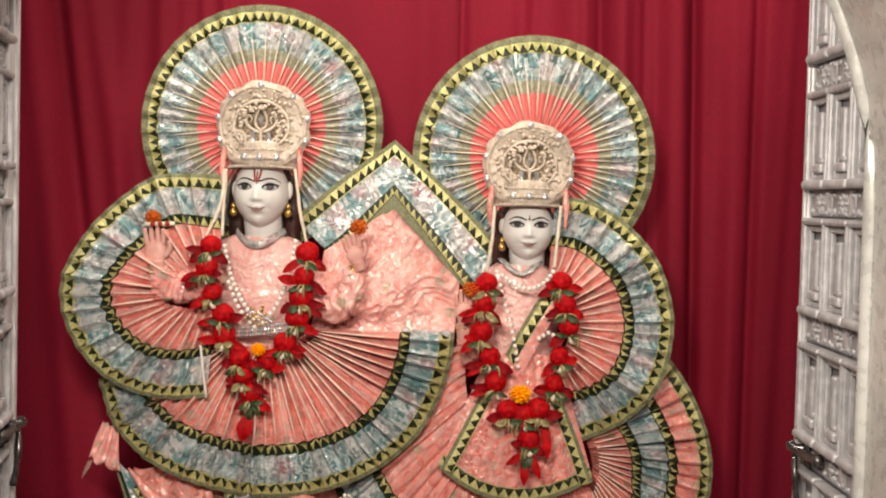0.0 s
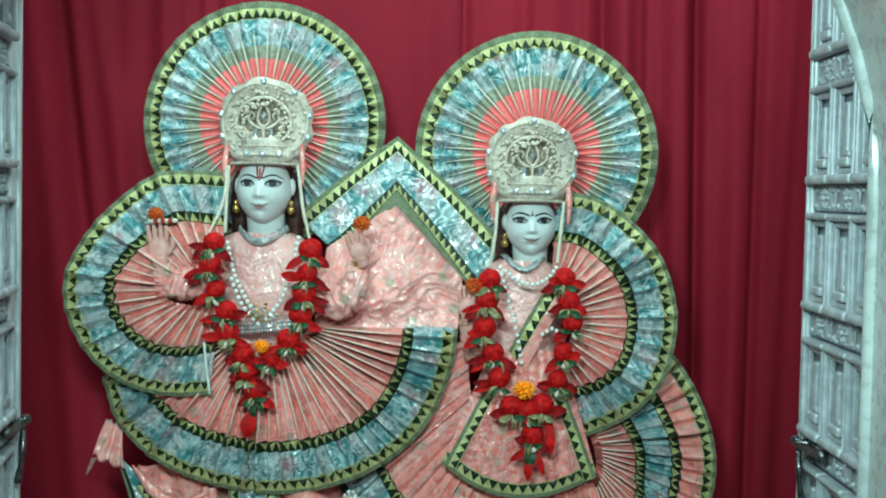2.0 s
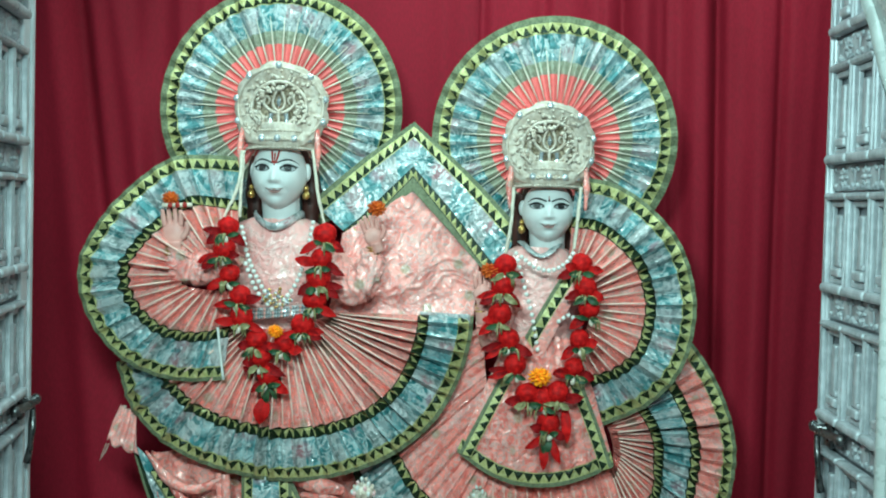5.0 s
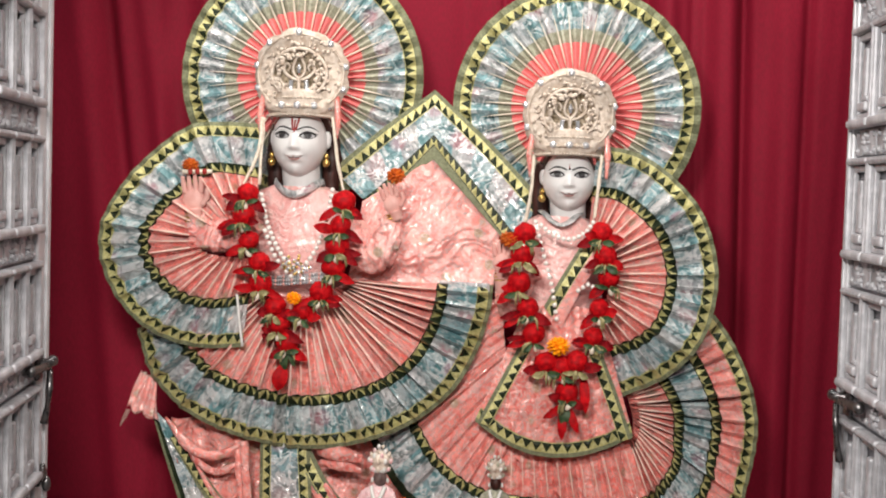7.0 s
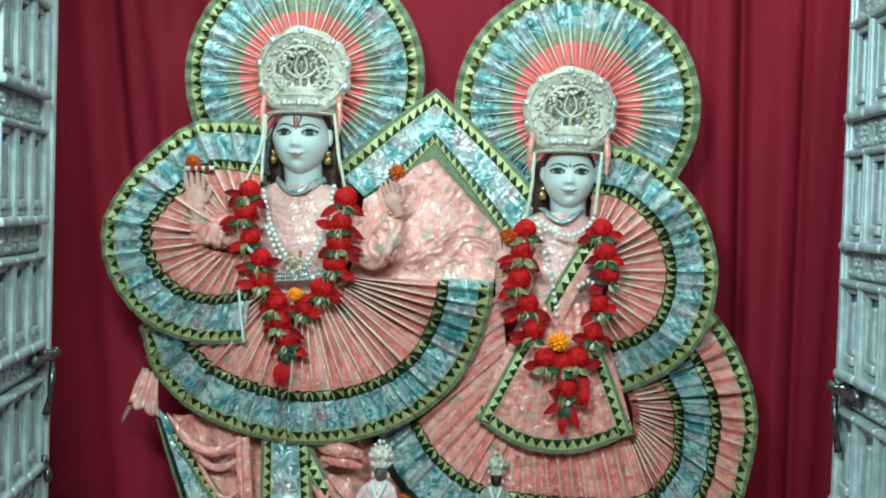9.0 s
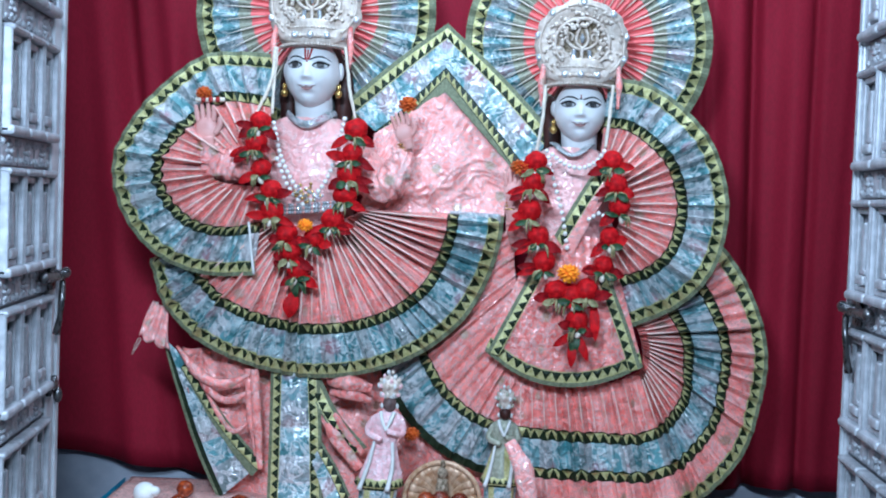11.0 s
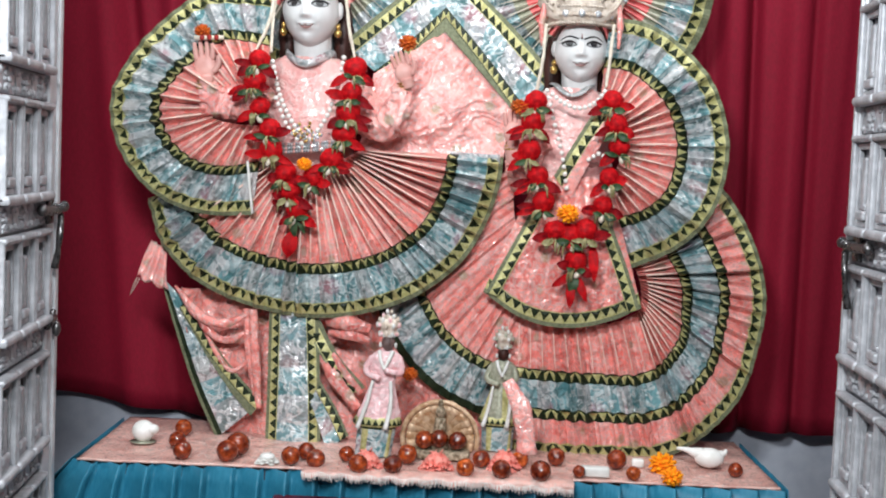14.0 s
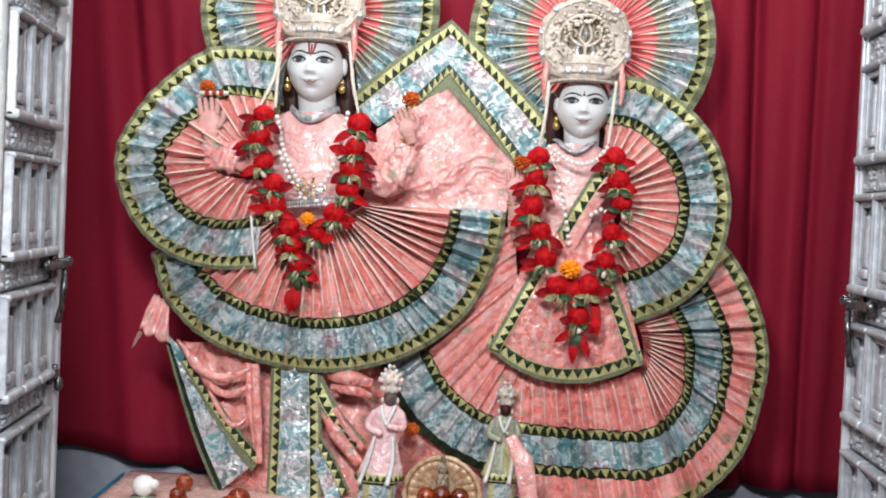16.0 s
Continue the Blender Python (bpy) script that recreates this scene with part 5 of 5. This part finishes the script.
ROSES = []
for k in range(3):
    bm = bmesh.new()
    rose_mesh(bm, 0.029, k)
    me = bpy.data.meshes.new("rose")
    bm.to_mesh(me)
    bm.free()
    me.materials.append(RED)
    me.shade_smooth()
    ROSES.append(me)
bm = bmesh.new()
blob(bm, (0, 0, 0), (0.0065, 0.0065, 0.010), 8, 6)
me = bpy.data.meshes.new("bud")
bm.to_mesh(me)
bm.free()
me.materials.append(PIPING)
me.shade_smooth()
BUD = me


def garland(label, strands, tail, seed, flower, extra):
    rnd = random.Random(seed)
    ob = empty("garland", label, "garland")
    for strand, out in strands + ((tail, 0),):
        for i, p in enumerate(strand):
            rose = new("rose", rnd.choice(ROSES))
            rose.parent = ob
            s = rnd.uniform(0.86, 1.06)
            rose.matrix_basis = Matrix.Translation(p) @ Matrix.Diagonal((s, s * 0.8, s * rnd.uniform(0.78, 0.95), 1)) @ Euler((rnd.uniform(-0.4, 0.4), rnd.uniform(0, 6), rnd.uniform(-0.4, 0.4))).to_matrix().to_4x4()
            p = Vector(p)
            ways = [-1, 1] if out == 0 else [out, out] + [-out] * (rnd.random() < 0.6)
            for way in ways:
                bm = bmesh.new()
                drop = rnd.uniform(-0.040, 0.010)
                blade(bm, p + Vector((0.008 * way, -0.004, -0.012)), p + Vector((way * rnd.uniform(0.038, 0.064), -0.016, -0.010 + drop)), rnd.uniform(0.008, 0.013), 0.010)
                part("petal", bm, WINE if rnd.random() < 0.45 else RED, ob, "pointed dark red petal")
            for k in range(3):
                bm = bmesh.new()
                x = rnd.uniform(-0.028, 0.028)
                tube(bm, [p + Vector((x * 0.2, -0.022, -0.018)), p + Vector((x * 0.8, -0.030, -0.024)), p + Vector((x, -0.024, -0.040 - rnd.uniform(0, 0.010)))], [0.0022, 0.0034, 0.0010], 6, 5, 0, 0.5)
                part("sepal", bm, KHAKI, ob, "curled khaki sepal")
            for way in (-1, 1):
                bm = bmesh.new()
                blade(bm, p + Vector((0.002 * way, -0.022, -0.022)), p + Vector((way * rnd.uniform(0.018, 0.036), -0.026, -0.028 + rnd.uniform(-0.014, 0.014))), rnd.uniform(0.005, 0.009), 0.006)
                part("leaf", bm, LEAF if rnd.random() < 0.6 else KHAKI, ob, "small olive green leaf")
            bud = new("bud", BUD)
            bud.parent = ob
            bud.matrix_basis = Matrix.Translation(p + Vector((rnd.uniform(-0.008, 0.008), -0.018, -0.030))) @ Euler((0, rnd.uniform(-0.8, 0.8), 0)).to_matrix().to_4x4()
    for a, b, w, mat in extra:
        bm = bmesh.new()
        blade(bm, a, b, w, 0.01)
        part("leaf" if mat is LEAF else "petal", bm, mat, ob)
    return ob


def ruffle(name, at, r, material, label, category="flower", flat=0.75, group="", open_head=False):
    """A full flower head of many small ruffled petals; at is its middle."""
    ob = empty(name, label, category, group, at)
    rnd = random.Random(int(abs(at[0]) * 1000) + 7)
    bm = bmesh.new()
    blob(bm, (0, 0, 0), (r * 0.62, r * 0.55, r * 0.62 * flat), 12, 8)
    if open_head:
        for k in range(34):
            a, f = k * 2.39996, math.sqrt((k + 0.5) / 34)
            n, rows = 5, []
            d = Vector((math.cos(a), math.sin(a), 0))
            side = Vector((-d.y, d.x, 0))
            for i in range(5):
                g = i / 4
                up = r * flat * (0.95 - 0.75 * f) + r * 0.35 * g * (1 - f) - r * 0.25 * g * f
                rows.append([d * r * (0.15 + 0.85 * f) * g + side * r * 0.34 * (j / n - 0.5) * (0.3 + g) + Vector((0, 0, up + 0.09 * r * math.sin(j * 2.6 + k) * g - r * 0.35)) for j in range(n + 1)])
            sheet(bm, rows, None, 0.001)
    for k in range(0 if open_head else 46):
        z = 1 - 2 * (k + 0.5) / 46
        a = k * 2.39996
        q = math.sqrt(1 - z * z)
        d = Vector((q * math.cos(a), q * math.sin(a), z))
        m = d.to_track_quat("Z", "Y").to_matrix() @ Matrix.Rotation(rnd.uniform(-0.6, 0.6), 3, "X")
        blob(bm, Vector((d.x * r * 0.72, d.y * r * 0.66, d.z * r * 0.72 * flat)), (r * 0.24, r * 0.07, r * 0.26), 6, 5, 0, m)
    part("flower_head", bm, material, ob)
    return ob


garland("red rose garland with leaves hung round the god's neck", (
    (((-0.578, 2.855, 1.647), (-0.586, 2.850, 1.595), (-0.572, 2.850, 1.538), (-0.547, 2.850, 1.488), (-0.543, 2.850, 1.440)), -1),
    (((-0.354, 2.855, 1.633), (-0.360, 2.850, 1.579), (-0.366, 2.850, 1.532), (-0.374, 2.850, 1.482), (-0.401, 2.850, 1.424)), 1)),
    ((-0.508, 2.850, 1.388), (-0.442, 2.850, 1.382), (-0.497, 2.850, 1.347), (-0.477, 2.850, 1.306)), 5, None,
    (((-0.485, 2.850, 1.293), (-0.478, 2.845, 1.237), 0.010, LEAF), ((-0.484, 2.850, 1.253), (-0.496, 2.845, 1.191), 0.019, RED), ((-0.472, 2.850, 1.300), (-0.457, 2.845, 1.248), 0.008, LEAF), ((-0.505, 2.850, 1.312), (-0.537, 2.845, 1.322), 0.010, WINE)))
garland("red rose garland with leaves and marigold on the goddess", (
    (((0.063, 2.855, 1.574), (0.059, 2.850, 1.527), (0.053, 2.850, 1.461), (0.075, 2.850, 1.405), (0.090, 2.850, 1.346)), -1),
    (((0.237, 2.855, 1.582), (0.247, 2.850, 1.528), (0.256, 2.850, 1.479), (0.237, 2.850, 1.409), (0.226, 2.850, 1.345)), -1)),
    ((0.120, 2.840, 1.283), (0.154, 2.840, 1.276), (0.190, 2.840, 1.287), (0.170, 2.840, 1.216)), 9, None,
    (((0.169, 2.840, 1.193), (0.163, 2.830, 1.138), 0.013, LEAF), ((0.162, 2.840, 1.186), (0.118, 2.830, 1.156), 0.010, RED), ((0.172, 2.840, 1.187), (0.199, 2.830, 1.124), 0.010, RED), ((0.162, 2.840, 1.180), (0.161, 2.830, 1.107), 0.011, RED), ((0.206, 2.840, 1.260), (0.214, 2.830, 1.170), 0.012, RED)))
ruffle("marigold", (-0.459, 2.822, 1.410), 0.020, ORANGE, "orange marigold at the knot of the garland")
ruffle("marigold", (0.147, 2.815, 1.324), 0.029, ORANGE, "large orange marigold at the garland's end")
ruffle("marigold", (-0.236, 2.862, 1.696), 0.025, RUST, "rust orange marigold held in the raised hand")
ruffle("marigold", (-0.717, 2.865, 1.708), 0.022, RUST, "rust orange marigold on the flute")
ruffle("marigold", (0.027, 2.845, 1.560), 0.024, RUST, "rust red marigold in the goddess's hand")
flute = empty("flute", "short pale wooden flute held by the raised hand", "flute")
bm = bmesh.new()
tube(bm, [(-0.733, 2.855, 1.691), (-0.665, 2.860, 1.694)], [0.0055, 0.005], 6, 10)
part("pipe", bm, PIPING, flute)
bm = bmesh.new()
for f in (0.25, 0.5, 0.75):
    p = Vector((-0.731, 2.850, 1.691)).lerp(Vector((-0.664, 2.855, 1.694)), f)
    blob(bm, p, (0.006, 0.003, 0.007), 8, 6)
part("binding", bm, TILAK, flute, "red thread bindings")


# ---- small dolls, shell throne and offerings on the table ----
def doll(name, label, x, y, z, h, robe, skin, lean, seed, under):
    """A small dressed doll of height h, one plain shape. Slots: robe, brocade, green, skin, crown, white, gold."""
    rnd = random.Random(seed)
    bm = bmesh.new()

    def ring(f, r, deep, flutes, deepen=0.62):
        return [(x + r * h * math.cos(a) * (1 + deep * math.sin(flutes * a + 5 * f)) + lean * f * h, y + deepen * r * h * math.sin(a) * (1 + deep * math.sin(flutes * a)), z + h * f) for a in [2 * math.pi * k / 64 for k in range(65)]]
    # the lower skirt, its ribbon hem, and the robe that flares from the waist
    sheet(bm, [ring(f, np.interp(f, (0, 0.27), (0.118, 0.128)), 0.05, 8) for f in (0, 0.03, 0.06, 0.09, 0.12, 0.15, 0.19, 0.23, 0.27)], lambda i, j: (1, 1, 6, 1)[(j // 4) % 4] if i < 6 else 2)
    sheet(bm, [ring(f, r, 0.02, 8) for f, r in ((0.21, 0.158), (0.22, 0.162), (0.265, 0.152), (0.272, 0.147))], lambda i, j: 6)
    for k in range(11):
        a = math.pi + math.pi * (k + 0.5) / 11
        c, d = (math.cos(a), math.sin(a)), (-math.sin(a), math.cos(a))
        q = [bm.verts.new((x + lean * 0.24 * h + h * (r * c[0] + w * d[0]), y + h * 0.62 * (r * c[1] + w * d[1]) - 0.002, z + h * f)) for r, w, f in ((0.166, -0.022, 0.222), (0.166, 0.022, 0.222), (0.158, 0, 0.264), (0.172, 0, 0.236))]
        for tri in ((0, 1, 3), (1, 2, 3), (2, 0, 3)):
            bm.faces.new([q[v] for v in tri]).material_index = 2
    prof = ((0.265, 0.146), (0.30, 0.137), (0.35, 0.120), (0.40, 0.104), (0.45, 0.090), (0.50, 0.080), (0.54, 0.084), (0.58, 0.096), (0.62, 0.106), (0.66, 0.108), (0.69, 0.096), (0.715, 0.062), (0.735, 0.030))
    sheet(bm, [ring(f, r * (1 + 0.04 * rnd.random()), 0.06 if f < 0.5 else 0.04, 7, 0.62 if f < 0.5 else 0.5) for f, r in prof], lambda i, j: under if i < 5 and (j // 5) % 3 == 1 else 0)
    hx = x + lean * h * 0.78
    blob(bm, (hx, y - 0.014 * h, z + 0.775 * h), (0.046 * h, 0.050 * h, 0.058 * h), 16, 12, 3)
    # a crown that opens upwards, with petals and pearls round its rim
    sheet(bm, [[(hx + r * h * math.cos(a), y - 0.006 * h + 0.8 * r * h * math.sin(a), z + f * h) for a in [2 * math.pi * k / 24 for k in range(25)]] for f, r in ((0.815, 0.050), (0.835, 0.056), (0.85, 0.050), (0.88, 0.062), (0.91, 0.078), (0.925, 0.060), (0.96, 0.034))], lambda i, j: 5 if i == 0 else 4)
    for f, r, count in ((0.835, 0.060, 9), (0.895, 0.076, 9), (0.93, 0.062, 7), (0.955, 0.040, 5), (0.985, 0.014, 2)):
        for q in range(count):
            a = math.pi * 2 * (q + 0.5 * (count % 2)) / count
            blob(bm, (hx + r * h * math.cos(a), y - 0.006 * h + r * h * 0.85 * math.sin(a), z + f * h), (0.013 * h, 0.012 * h, rnd.uniform(0.013, 0.022) * h), 8, 6, (4, 5, 0)[q % 3])
    for s in (-1, 1):
        # folded arms, scarf ends at the neck and long white scarf ends over the robe
        tube(bm, [(x + s * 0.088 * h + lean * 0.66 * h, y, z + 0.675 * h), (x + s * 0.115 * h + lean * 0.56 * h, y - 0.025 * h, z + 0.575 * h), (x + s * 0.020 * h + lean * 0.55 * h, y - 0.085 * h, z + (0.565 + 0.03 * s) * h)], [0.026 * h, 0.024 * h, 0.018 * h], 14, 12, 0, 1, 0.3)
        tube(bm, [(x + s * 0.045 * h + lean * 0.7 * h, y - 0.045 * h, z + 0.725 * h), (x + s * 0.030 * h + lean * 0.66 * h, y - 0.065 * h, z + 0.67 * h), (x + 0.004 * h + lean * 0.6 * h, y - 0.075 * h, z + 0.60 * h)], [0.013 * h, 0.014 * h, 0.008 * h], 14, 6, 5, 0.6, 0.3)
        tube(bm, [(x + s * 0.060 * h + lean * 0.5 * h, y - 0.060 * h, z + 0.52 * h), (x + s * 0.082 * h + lean * 0.36 * h, y - 0.080 * h, z + 0.36 * h), (x + s * (0.120 - 0.05 * (s > 0)) * h + lean * 0.2 * h, y - 0.108 * h, z + 0.20 * h)], [0.010 * h, 0.014 * h, 0.018 * h], 16, 6, 5, 0.45, 0.3)
        blob(bm, (hx + s * 0.052 * h, y - 0.02 * h, z + 0.76 * h), (0.010 * h, 0.010 * h, 0.020 * h), 8, 6, 5)
    return tagged(part(name, bm, (robe, TEAL, DARK, skin, CROWN, WHITE, GOLD)), label, "doll")


FADED = surface("faded_dark_paint", (0.10, 0.06, 0.055), (0.20, 0.14, 0.13), 60, 8, 0.5)
SATIN = brocade("blush_satin", (0.82, 0.52, 0.53), (0.68, 0.36, 0.37), (0.93, 0.82, 0.82), (0.70, 0.46, 0.46), 40, 0.4, 18, 0.1)
SHELL = surface("amber_shell", (0.44, 0.25, 0.13), (0.68, 0.48, 0.32), 70, 14, 0.3, 0.1, 0.6, 0.004)
doll("doll", "small dark-faced crowned doll in a pink robe with white scarf", -0.270, 2.784, 0.755, 0.335, SATIN, FADED, 0.10, 3, 0)
doll("doll", "small dark-faced crowned doll in a green and pale robe", 0.007, 2.914, 0.755, 0.295, TAN, HAIR, 0.03, 8, 6)
ruffle("marigold", (-0.205, 2.905, 0.925), 0.022, RUST, "rust marigold tucked between the doll and the skirt")
scarf = empty("doll_scarf", "folded pink scarf hanging beside the small doll", "scarf")
bm = bmesh.new()
tube(bm, [(0.029, 2.780, 0.943), (0.064, 2.765, 0.883), (0.075, 2.760, 0.827), (0.080, 2.755, 0.783)], [0.012, 0.022, 0.020, 0.022], 16, 12, 0, 0.35, 0.3)
part("cloth", bm, ROSE, scarf)

throne = empty("shell_throne", "small gilt shell-shaped throne with a tiny figure", "throne")
tx, ty = -0.120, 2.822
for k in range(15):
    bm = bmesh.new()
    a = radians(-12 + 204 * k / 14)
    tube(bm, [(tx, ty + 0.015, 0.79), (tx + 0.045 * math.cos(a), ty, 0.795 + 0.05 * math.sin(a)), (tx + 0.078 * math.cos(a), ty - 0.012, 0.795 + 0.078 * math.sin(a))], [0.006, 0.010, 0.013], 8, 8, 0, 0.6, 0.3)
    part("shell_rib", bm, SHELL, throne)
bm = bmesh.new()
tube(bm, [(tx + 0.086 * math.cos(a), ty - 0.014, 0.795 + 0.086 * math.sin(a)) for a in [radians(-14 + 208 * k / 12) for k in range(13)]], [0.006] * 3, 40, 8, 0, 1, 0.4)
part("rim", bm, SHELL, throne, "pale beaded rim")
bm = bmesh.new()
block(bm, tx - 0.07, tx + 0.07, ty - 0.05, ty + 0.02, 0.7535, 0.775, 0.005)
part("seat", bm, CROWN_DARK, throne)
bm = bmesh.new()
tube(bm, [(tx, ty - 0.02, 0.775), (tx, ty - 0.022, 0.82), (tx, ty - 0.02, 0.845)], [0.022, 0.016, 0.012], 10, 12)
blob(bm, (tx, ty - 0.022, 0.858), (0.012, 0.012, 0.015), 12, 8)
blob(bm, (tx, ty - 0.022, 0.878), (0.006, 0.006, 0.012), 8, 6)
part("figurine", bm, CROWN_DARK, throne, "tiny plain gilt figure")

bm = bmesh.new()
g = bmesh.ops.create_icosphere(bm, subdivisions=3, radius=1)
for v in g["verts"]:
    v.co *= 1 + 0.07 * noise.noise(v.co * 2.1) + 0.03 * noise.noise(v.co * 6)
me = bpy.data.meshes.new("sweet")
bm.to_mesh(me)
bm.free()
me.materials.append(SWEET)
me.shade_smooth()
rnd = random.Random(12)
for x, y, r in ((-0.737, 2.871, 0.020), (-0.712, 2.738, 0.020), (-0.674, 2.647, 0.021), (-0.574, 2.650, 0.024), (-0.565, 2.708, 0.027), (-0.434, 2.654, 0.021), (-0.409, 2.709, 0.020), (-0.376, 2.642, 0.021),
                (-0.319, 2.715, 0.018), (-0.280, 2.620, 0.021), (-0.206, 2.633, 0.021), (-0.185, 2.728, 0.022), (-0.020, 2.737, 0.020),
                (-0.050, 2.647, 0.020), (0.028, 2.646, 0.021), (0.066, 2.759, 0.019), (0.112, 2.647, 0.023), (0.147, 2.796, 0.021),
                (0.196, 2.697, 0.014), (0.283, 2.797, 0.023), (0.314, 2.701, 0.016), (0.546, 2.788, 0.017), (0.390, 3.015, 0.021)):
    ob = new("sweet", me)
    tagged(ob, rnd.choice(("round dark brown fried sweet on the pink cloth",)), "sweet", "sweets offered on the table")
    ob.matrix_basis = Matrix.Translation((x, y, 0.753 + r * 0.93)) @ Euler((rnd.uniform(0, 6), rnd.uniform(0, 6), 0)).to_matrix().to_4x4() @ Matrix.Diagonal((r, r, r, 1))
for dx, dz in ((-0.034, 0.0), (0.0, 0.004), (0.042, 0.002)):
    ob = new("sweet", me)
    tagged(ob, "round dark brown fried sweet in the shell throne", "sweet", "sweets offered on the table")
    ob.matrix_basis = Matrix.Translation((tx + dx, ty - 0.036, 0.7965 + dz)) @ Matrix.Diagonal((0.021, 0.021, 0.021, 1))
for x, y, r, mat, label in ((-0.268, 2.664, 0.026, CARNATION, "pink carnation lying on the cloth"), (-0.115, 2.687, 0.026, CARNATION, "pink carnation lying before the shell throne"),
                            (0.031, 2.739, 0.026, CARNATION, "pink carnation lying among the sweets"), (0.385, 2.796, 0.026, ORANGE, "bright orange marigold on the cloth"),
                            (0.397, 2.696, 0.020, ORANGE, "yellow orange marigold at the cloth's edge"), (-0.485, 2.652, 0.021, WHITE, "small white flower on the cloth")):
    ruffle("flower", (x, y, 0.755 + r * 0.62), r * (1.65 if mat is CARNATION else 1.35), mat, label, "flower", 0.75 if mat is not WHITE else 0.5, "", mat is not ORANGE)
bm = bmesh.new()
px, py = -0.803, 2.773
blob(bm, (px, py, 0.781), (0.026, 0.026, 0.025), 20, 14)
blob(bm, (px + 0.022, py - 0.004, 0.787), (0.016, 0.014, 0.012), 12, 8)
tagged(part("conch", bm, WHITE), "white round conch shell on a thin dish", "shell")
dish = empty("dish", "thin tarnished brass dish under the white conch", "dish", "", (px, py, 0.755))
bm = bmesh.new()
tube(bm, [(0, 0, 0), (0, 0, 0.0025)], [0.027, 0.030], 2, 32)
part("plate", bm, TAN, dish)
bm = bmesh.new()
px, py = 0.496, 2.856
blob(bm, (px, py, 0.778), (0.034, 0.026, 0.023), 20, 14)
tube(bm, [(px - 0.02, py, 0.785), (px - 0.055, py - 0.004, 0.795), (px - 0.075, py - 0.004, 0.797)], [0.016, 0.007, 0.003], 12, 10)
tube(bm, [(px + 0.02, py, 0.785), (px + 0.035, py, 0.792), (px + 0.036, py, 0.80)], [0.012, 0.008, 0.003], 8, 8)
tagged(part("conch", bm, WHITE), "white conch shell with a pointed tip on the cloth", "shell")
bm = bmesh.new()
px, py = 0.231, 2.716
block(bm, px - 0.032, px + 0.032, py - 0.014, py + 0.014, 0.7535, 0.775, 0.004)
tagged(part("packet", bm, WHITE), "small folded white paper packet on the cloth", "packet")
bm = bmesh.new()
px, py = 0.333, 2.826
block(bm, px - 0.014, px + 0.014, py - 0.01, py + 0.01, 0.7535, 0.773, 0.005)
tagged(part("packet", bm, WHITE), "tiny white paper packet beside the sweets", "packet")
